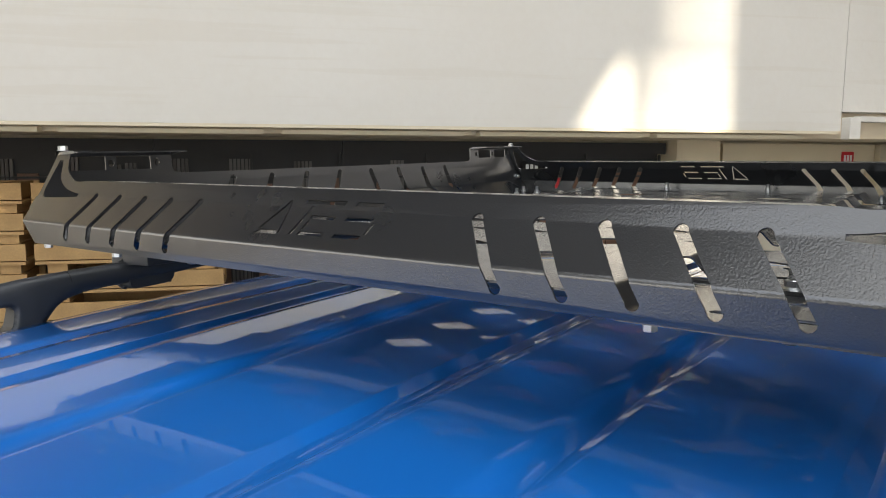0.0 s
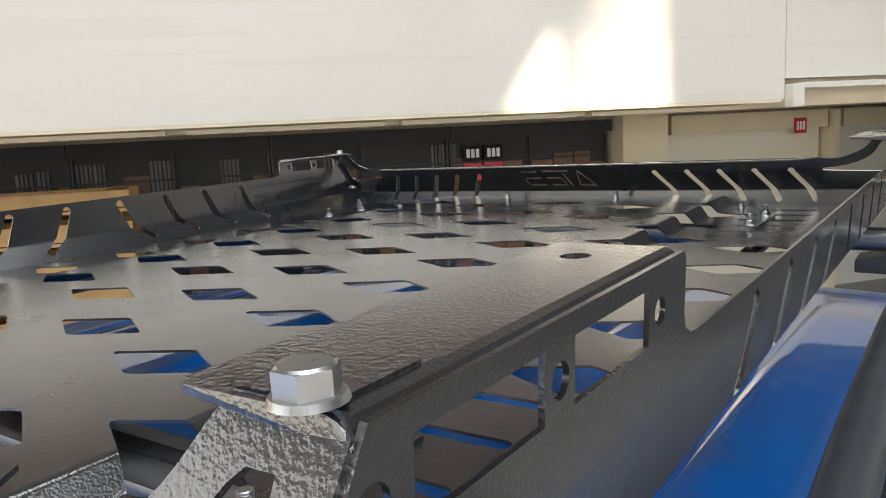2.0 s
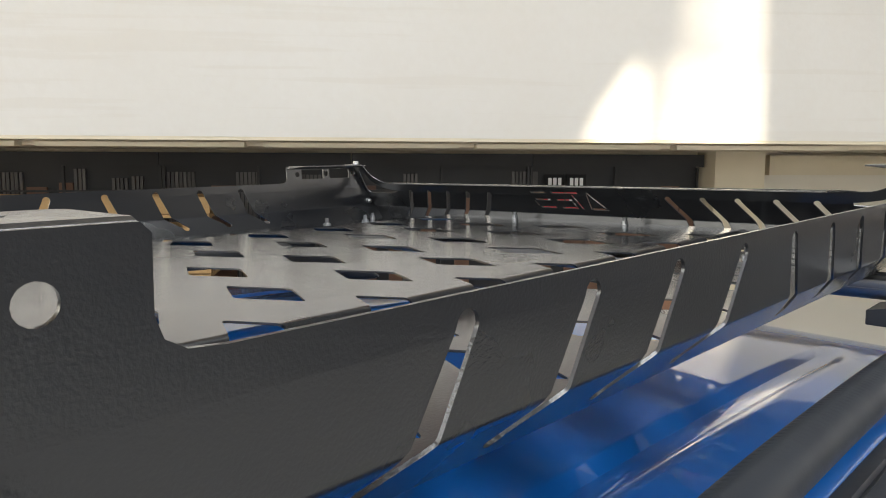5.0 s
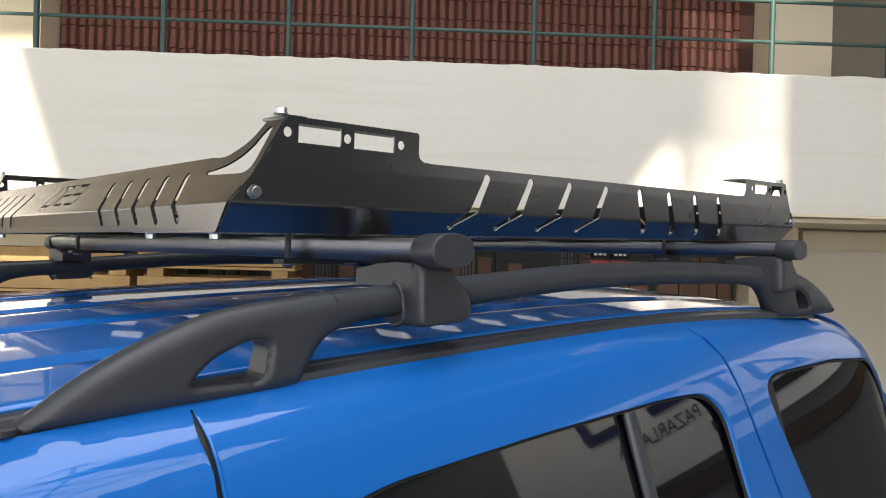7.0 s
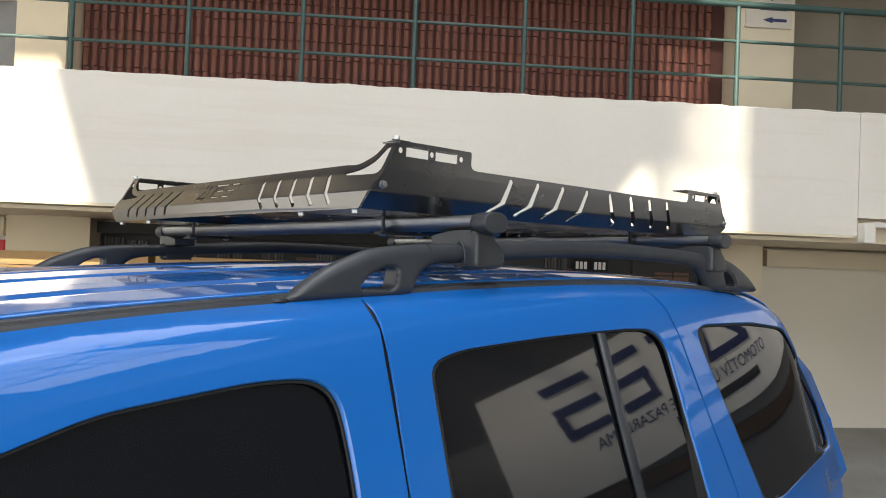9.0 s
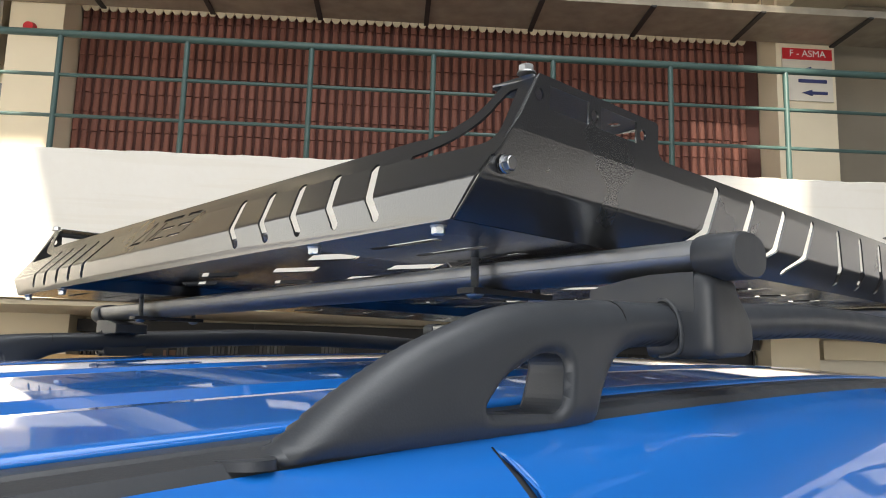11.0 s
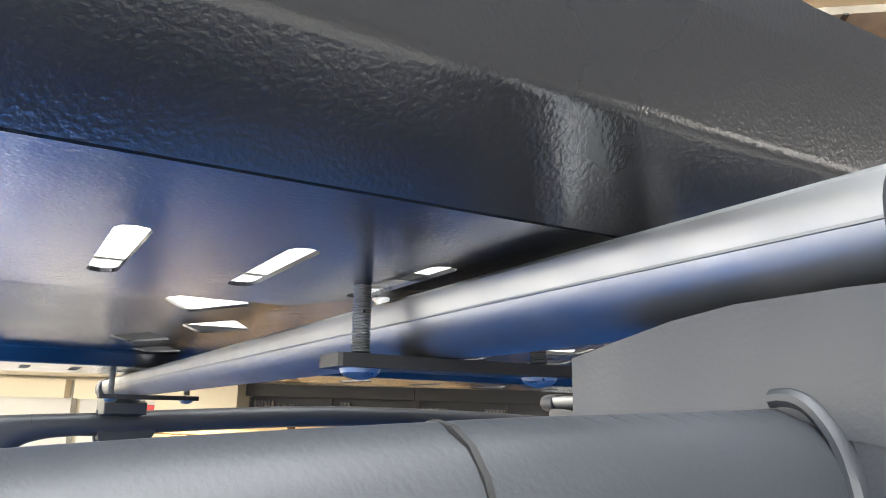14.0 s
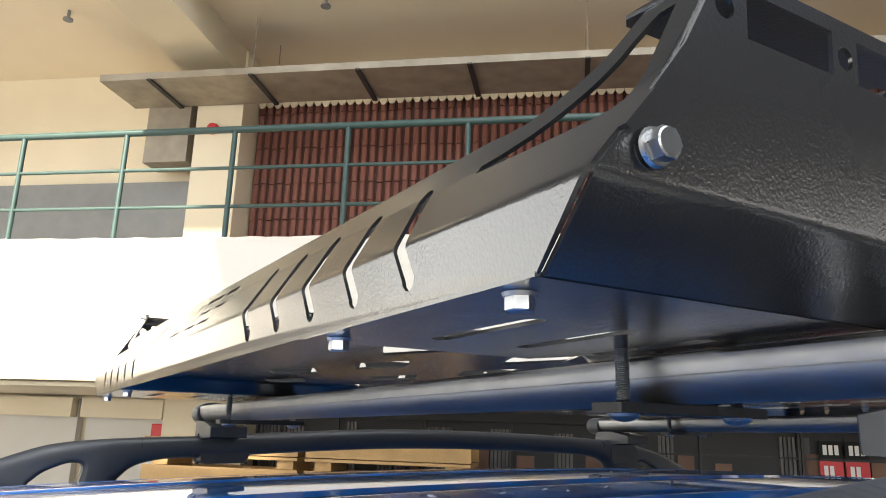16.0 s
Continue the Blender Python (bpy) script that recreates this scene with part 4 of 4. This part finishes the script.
clad = thing("tile_cladding", "red clay tile cladding hung on the gallery wall", "cladding", m=FAC, kind="structure")
bm = one_box(-2.755, 3.88, 6.076, 6.115, 0.46, 3.30)
part("backing", bm, mat("dark_red_mortar", (0.075, 0.030, 0.026), 0.9, var=0.4, scale=4), clad, smooth=False)
PITCH, COURSE = 0.0845, 0.185
shared = bmesh.new()
tile_mesh(shared, 0, 0, COURSE, 0.029)
shared = finish(shared, "tile", TILE)
rest = bmesh.new()
count = 0
for i in range(int(6.57 / PITCH)):
    for j in range(16):
        u, w = -2.715 + PITCH * i, 0.47 + COURSE * j
        u += 0.004 * noise.noise((i * 2.3, j * 0.9, 4.0))
        w += 0.022 * noise.noise((i * 0.7, 3.1, 0)) + 0.008 * noise.noise((i * 1.9, j * 3.1, 0))
        if w > 3.27:
            continue
        if count < 300 and 0.9 < u < 4.0 and 1.3 < w < 2.9:
            t = new("tile", shared)
            t.parent, t.location = clad, (u, 0, w)
            count += 1
        else:
            tile_mesh(rest, u, w, COURSE, 0.029)
tagged(part("more_tiles", rest, TILE, clad), kind="stuff")
# pale mortar scallops along the top of the cladding
bm = bmesh.new()
for i in range(int(6.57 / PITCH)):
    u = -2.715 + PITCH * i
    w = 3.145 + 0.022 * noise.noise((i * 0.7, 3.1, 0))
    prism(bm, [(u - 0.040, w + 0.10), (u - 0.040, w + 0.02), (u - 0.022, w - 0.012), (u, w - 0.022), (u + 0.022, w - 0.012), (u + 0.040, w + 0.02), (u + 0.040, w + 0.10)], "y", 6.030, 6.050)
part("mortar_edge", bm, CREAM, clad, smooth=False)

# duct under the gallery ceiling
duct = thing("air_duct", "flat galvanised air duct hung under the gallery ceiling", "duct", m=FAC)
part("duct_body", one_box(-3.9, 10, 5.10, 5.70, 3.02, 3.085), GALV, duct, smooth=False)
for k in range(14):
    u = -3.4 + 0.98 * k
    if k % 3 == 1:
        for n in (5.12, 5.68):
            part("hanger", cyl(bmesh.new(), (u, n, 3.08), (u, n, 3.62), 0.005, 6), GALV, duct)
    part("duct_flange", one_box(u - 0.022, u + 0.022, 5.085, 5.715, 3.002, 3.018), DARK, duct, smooth=False)
part("duct_branch", one_box(-3.75, -3.30, 5.705, 6.0, 2.45, 3.085), GALV, duct, smooth=False)

# direction sign
sign = thing("direction_sign", "white direction sign with red header and blue arrows", "sign", m=FAC)
part("board", one_box(3.94, 4.43, 5.70, 5.716, 2.45, 2.975), mat("faded_sign_paint", (0.66, 0.62, 0.54), 0.5, var=0.2, scale=6), sign, smooth=False)
part("header", one_box(3.94, 4.43, 5.692, 5.699, 2.86, 2.970), RED, sign, smooth=False)


def text(name, body, size, m, material, parent):
    cu = bpy.data.curves.new(name, "FONT")
    cu.body, cu.size, cu.extrude, cu.align_x, cu.align_y = body, size, 0.001, "CENTER", "CENTER"
    cu.materials.append(material)
    ob = new(name, cu)
    ob.parent = parent
    ob.matrix_local = m
    return ob


text("lettering", "F - ASMA", 0.092, pose(4.185, 5.688, 2.916, 90), WHITE, sign)
for w in (2.76, 2.53):
    bm = bmesh.new()
    prism(bm, [(4.37, w - 0.014), (4.37, w + 0.014), (4.22, w + 0.014), (4.22, w + 0.03), (4.12, w), (4.22, w - 0.03), (4.22, w - 0.014)], "y", 5.690, 5.699)
    part("arrow", bm, NAVY, sign, smooth=False)
part("line_of_print", one_box(4.09, 4.37, 5.694, 5.699, 2.63, 2.665), NAVY, sign, smooth=False)

cond = thing("wall_conduit", "grey steel conduit beside the gallery column", "conduit", m=FAC)
part("tube", cyl(bmesh.new(), (4.505, 5.97, 0.45), (4.505, 5.97, 3.6), 0.022, 10), STEEL, cond)
for w in (1.75, 2.6):
    part("clip", one_box(4.475, 4.535, 5.94, 6.0, w, w + 0.03), STEEL, cond, smooth=False)

# small fittings under the gallery ceiling
def sprinkler(u, n):
    sp = thing("sprinkler_head", "small dark sprinkler head under the ceiling", "sprinkler", "ceiling sprinklers", m=FAC)
    part("stem", cyl(bmesh.new(), (u, n, 3.615), (u, n, 3.53), 0.014, 8), STEEL, sp)
    part("plate", cyl(bmesh.new(), (u, n, 3.53), (u, n, 3.515), 0.045, 12), STEEL, sp)


for u, n in ((-4.13, 4.85), (-1.7, 4.9), (0.73, 4.9)):
    sprinkler(u, n)
bell = thing("alarm_bell", "small red alarm bell on the column", "alarm bell", m=FAC)
part("dome", cyl(bmesh.new(), (-3.05, 5.718, 2.78), (-3.05, 5.67, 2.78), 0.06, 16, 0.045), RED, bell)

# lower level: shop fronts under the gallery
fpart("wall_shops", one_box(-9, 10, 6.32, 6.5, -Z0 - 0.1, 0.23), CREAM, label="cream wall of the shops under the gallery", kind="structure", category="wall")
def shutter(u0, u1, label, matl):
    sh = thing("roller_shutter", label, "shutter", "shop shutters", m=FAC)
    part("panel", one_box(u0, u1, 6.22, 6.30, -1.9, 0.20), matl, sh, smooth=False)
    part("housing", one_box(u0, u1, 6.10, 6.19, 0.02, 0.20), CREAM, sh, smooth=False)
    return sh


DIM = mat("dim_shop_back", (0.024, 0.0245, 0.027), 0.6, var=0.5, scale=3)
BROWN = mat("brown_stock", (0.20, 0.105, 0.065), 0.6, var=0.5, scale=4, isl=0.6)
PALE = mat("grey_curtain", (0.15, 0.143, 0.14), 0.7, var=0.4, scale=7, isl=0.8)


def shop(u0, u1, seed):
    """A dark shop front: glass between slim posts, stock and curtains behind, then a dark sheet for the unlit depth, a
    dark blind box on top.
    """
    rnd = random.Random(seed)
    sh = thing("shop_front", "dark glazed shop front with slim bars and stock behind", "shop front", "shop fronts", m=FAC)
    # flat dark sheet stands in for the shade of the shop interior
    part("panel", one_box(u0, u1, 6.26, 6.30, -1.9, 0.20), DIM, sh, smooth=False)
    u = u0 + 0.03
    while u < u1 - 0.10:
        kind = rnd.random()
        if kind < 0.35:
            w = rnd.uniform(0.10, 0.22)
            part("stock", one_box(u, min(u + w, u1), 6.225, 6.255, -1.8, rnd.uniform(-0.22, -0.02)), BROWN, sh, smooth=False)
        elif kind < 0.75:
            w = rnd.uniform(0.12, 0.30)
            top = rnd.uniform(-0.02, 0.06)
            for i in range(int(w / 0.034)):
                part("curtain", one_box(u + 0.034 * i, min(u + 0.034 * i + 0.024, u1), 6.225 + 0.006 * (i % 2), 6.255, -1.8, top), PALE, sh, smooth=False)
        else:
            w = rnd.uniform(0.06, 0.20)
        u += w + 0.012
    for c in (u0 + 0.012, (u0 + u1) / 2, u1 - 0.012):
        part("bar", one_box(c - 0.010, c + 0.010, 6.19, 6.215, -1.9, 0.085), DARK, sh, smooth=False)
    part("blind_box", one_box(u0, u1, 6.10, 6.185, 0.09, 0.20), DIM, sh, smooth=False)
    part("cross_bar", one_box(u0, u1, 6.186, 6.216, -0.135, -0.118), DARK, sh, smooth=False)


for i in range(4):
    shop(-2.54 + 1.59 * i, -2.54 + 1.59 * i + 1.585, 11 + i)
fpart("pillar_west", one_box(-3.35, -2.55, 5.95, 6.31, -Z0 - 0.1, 0.23), CREAM, label="cream painted pillar", kind="structure", category="pillar")
for i in range(3):
    u = -4.35 - 0.95 * i
    shutter(u + 0.05, u + 0.90, "pale grey shop door between dark frames", GREYWALL)
box_red = thing("hydrant_box", "small red fire alarm box on the wall", "alarm box", m=FAC)
part("case", one_box(-3.60, -3.48, 6.2, 6.31, -0.16, -0.02), RED, box_red, bevel=0.008)
fpart("pillar", one_box(3.85, 4.32, 5.95, 6.31, -Z0 - 0.1, 0.23), CREAM, label="cream painted pillar", kind="structure", category="pillar")
shutter(4.45, 6.25, "off-white roller door of a closed shop", mat("off_white_door", (0.76, 0.71, 0.61), 0.55, var=0.25, scale=1.1, tint=(0.66, 0.60, 0.49)))
fpart("door_frame", one_box(6.28, 6.36, 6.05, 6.31, -Z0 - 0.1, 0.2), CREAM, label="cream door frame", kind="structure", category="trim")
shutter(6.45, 9.0, "pale roller door of a closed shop", PLASTER)
def plate(u, n, w, sx, sy, matl, label, bars):
    p = thing("number_plate", label, "sign", "shop number plates", m=FAC)
    part("plate", one_box(u, u + sx, n - 0.008, n, w, w + sy), matl, p, smooth=False)
    for k in range(bars):
        a = u + sx * (0.17 + 0.25 * k)
        part("printed_bar", one_box(a, a + sx * 0.17, n - 0.012, n - 0.0085, w + sy * 0.22, w + sy * 0.78), WHITE, p, smooth=False)


plate(5.84, 6.095, -0.03, 0.145, 0.155, RED, "red shop number plate with white print", 3)
for u in (2.36, 2.56):
    plate(u, 6.185, 0.0 - 0.12, 0.18, 0.14, DARKER, "black shop number plate with white print", 3)
    plate(u, 6.185, -0.30, 0.18, 0.16, RED, "red shop number plate with white print", 2)


# pallets stacked under the gallery
def pallet_stack(u0, u1, posts):
    st = thing("pallet_stack", "stack of pale wooden pallets under the gallery", "pallets", "pallet stacks", m=FAC)
    for lv in range(8):
        w = -0.235 - 0.213 * lv
        for n in (5.0, 5.45):
            j = 0.01 * noise.noise((lv * 1.7, u0, n))
            part("board", one_box(u0 + j, u1 + j, n, n + 0.022, w, w + 0.115), WOOD, st, smooth=False)
        for u in posts:
            part("block", one_box(u, u + 0.13, 5.026, 5.446, w + 0.002, w + 0.113), WOOD, st, smooth=False)
        part("deck", one_box(u0, u1, 5.0, 5.48, w - 0.03, w - 0.008), WOOD, st, smooth=False)
    for u in posts:
        for lv in range(7):
            w = -0.235 - 0.213 * lv
            part("post", one_box(u, u + 0.13, 5.03, 5.44, w - 0.096, w - 0.032), WOOD, st, smooth=False)


pallet_stack(-1.62, -0.36, (-1.55, -0.55))
pallet_stack(-2.95, -1.68, (-2.88, -1.85))

# walls that close the court, with its glazed roof
H = 7.6
fpart("wall_east", sheet([(-9.2, -Z0 - 0.1), (10.2, -Z0 - 0.1), (10.2, H), (-9.2, H)], [[(-5.0, -1.2), (7.0, -1.2), (7.0, 3.2), (-5.0, 3.2)]], to3d=lambda u, w: (u, -13.1, w)),
      GREYWALL, label="grey wall of the court with an added opening for a fill lamp", kind="structure", category="wall", thick=0.2)
fpart("wall_north", sheet([(-13.0, -Z0 - 0.1), (6.4, -Z0 - 0.1), (6.4, H), (-13.0, H)], [[(-5.0, 3.5), (4.0, 3.5), (4.0, 6.9), (-5.0, 6.9)]], to3d=lambda n, w: (10.1, n, w)),
      GREYWALL, label="grey wall of the court with an added gable opening for a fill lamp", kind="structure", category="wall", thick=0.2)
def gate_wall():
    return sheet([(-13.0, -Z0 - 0.1), (6.4, -Z0 - 0.1), (6.4, H), (-13.0, H)], [[(-5.5, -1.3), (3.5, -1.3), (3.5, 3.1), (-5.5, 3.1)]], to3d=lambda n, w: (-9.1, n, w))


fpart("wall_south", gate_wall(), GREYWALL, label="pale wall of the court with an open gate", kind="structure", category="wall", thick=0.2)
# unseen wall: its dark colour stands in for a shaded ceiling in reflections
fpart("wall_upper", one_box(-9, 10, 4.4, 4.7, 3.82, H), DIMWALL, label="unseen wall over the gallery, coloured dark to dim reflections", kind="structure", category="wall")


def sun_mask_roof():
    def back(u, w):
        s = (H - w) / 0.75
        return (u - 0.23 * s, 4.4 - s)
    # openings traced back along the sun from the patches they should throw
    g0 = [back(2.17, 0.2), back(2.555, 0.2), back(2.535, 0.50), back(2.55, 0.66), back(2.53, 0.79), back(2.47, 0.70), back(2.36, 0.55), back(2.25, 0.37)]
    # added slits that soften the sun column: they widen to one side and lower down
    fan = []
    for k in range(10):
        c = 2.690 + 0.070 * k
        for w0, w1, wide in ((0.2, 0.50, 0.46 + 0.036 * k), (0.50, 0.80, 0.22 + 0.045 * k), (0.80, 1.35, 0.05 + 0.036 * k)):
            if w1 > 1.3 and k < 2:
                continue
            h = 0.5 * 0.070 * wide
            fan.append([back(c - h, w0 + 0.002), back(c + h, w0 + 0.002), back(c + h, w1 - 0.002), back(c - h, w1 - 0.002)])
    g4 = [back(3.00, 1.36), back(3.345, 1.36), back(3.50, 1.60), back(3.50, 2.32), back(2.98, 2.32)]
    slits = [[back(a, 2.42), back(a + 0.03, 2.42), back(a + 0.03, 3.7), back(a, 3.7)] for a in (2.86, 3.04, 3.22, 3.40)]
    # added opening that lets the sun brighten the banner
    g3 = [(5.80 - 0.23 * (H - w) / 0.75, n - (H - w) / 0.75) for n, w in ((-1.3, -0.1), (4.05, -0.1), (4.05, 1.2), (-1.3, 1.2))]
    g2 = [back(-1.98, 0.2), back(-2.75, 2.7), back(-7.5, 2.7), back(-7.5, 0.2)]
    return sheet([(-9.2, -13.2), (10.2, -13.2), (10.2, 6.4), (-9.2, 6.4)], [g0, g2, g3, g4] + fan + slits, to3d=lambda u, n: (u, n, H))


fpart("ceiling", sun_mask_roof(), ROOFSHEET, label="unseen court roof with openings cut to shape the sun patches", kind="structure", category="ceiling", thick=0.04)
tr = thing("roof_truss", "grey steel roof lattice under the skylight", "truss", m=FAC)
for k in range(5):
    u = 2.3 + 0.98 * k
    part("chord", cyl(bmesh.new(), (u, -8.0, 6.75), (u, -0.3, 6.75), 0.05, 8), STEEL, tr)
for k in range(8):
    n = -7.9 + 1.05 * k
    part("chord", cyl(bmesh.new(), (2.1, n, 6.66), (6.4, n, 6.66), 0.04, 8), STEEL, tr)
    for j in range(4):
        u = 2.3 + 0.98 * j
        a, b = (u, u + 0.98) if (j + k) % 2 else (u + 0.98, u)
        part("brace", cyl(bmesh.new(), (a, n, 6.70), (b, n + 1.05, 6.70), 0.028, 6), STEEL, tr)

# dark shop front across the court, with a banner on it
fpart("wall_shop_front", one_box(5.81, 5.95, -6.5, 4.1, -Z0 - 0.1, 3.4), mat("dark_shop_front", (0.06, 0.06, 0.065), 0.5, var=0.4, scale=0.8), label="dark shop front across the court", kind="structure", category="wall")
FASCIA = mat("grey_shop_board", (0.15, 0.15, 0.155), 0.6, var=0.4, scale=1.1)
fpart("fascia", one_box(5.785, 5.808, -4.2, 4.05, -0.32, 0.40), FASCIA, label="grey board of the shop front behind the banner", kind="structure", category="fascia")
fpart("trim_brown", one_box(5.76, 5.806, -4.2, 4.05, -0.46, -0.335), WOOD_DARK, label="dark brown beam under the banner", kind="structure", category="trim")
fpart("shop_window", one_box(5.79, 5.806, -4.2, 4.05, -Z0 - 0.1, -0.475), FASCIA, label="dull grey shop shutter across the court", kind="structure", category="shutter")
ban = thing("banner", "white shop banner with dark blue emblem and print", "banner", m=FAC @ pose(5.78, 1.40, 0.085, 0, 3, -90))
# local frame of the banner: x along its face, y into the wall, z up
part("sheet", one_box(-2.6, 2.1, -0.02, 0.0, -0.32, 0.76), WHITE, ban, smooth=False)


def bars(rows, material):
    for x0, x1, z0, z1, lean in rows:
        bm = bmesh.new()
        prism(bm, [(x0, z0), (x1, z0), (x1 + lean, z1), (x0 + lean, z1)], "y", -0.028, -0.021)
        part("printed_bar", bm, material, ban, smooth=False)


emblem = [(-1.00, -0.34, 0.13, 0.21, 0.0), (-1.00, -0.87, 0.21, 0.56, 0.46), (-0.42, -0.30, 0.21, 0.60, -0.02)]
for x in (-0.16, 0.46, 1.06):
    emblem.append((x, x + 0.46, 0.55, 0.63, 0.03))
    if x > 0:
        emblem += [(x - 0.03, x + 0.42, 0.34, 0.42, 0.03), (x - 0.06, x + 0.39, 0.13, 0.21, 0.03)]
    else:
        emblem.append((x + 0.12, x + 0.23, 0.13, 0.55, 0.08))
emblem += [(0.42, 0.50, 0.21, 0.34, 0.03), (1.39, 1.47, 0.21, 0.34, 0.03)]
bars(emblem, NAVY)
bars([(-0.95, 0.35, -0.185, -0.105, 0.0)], DARK)
text("lettering", "OTOMOT\u0130V \u00dcRET\u0130M VE PAZARLAMA", 0.150, pose(0.0, -0.024, 0.005, 90), NAVY, ban)
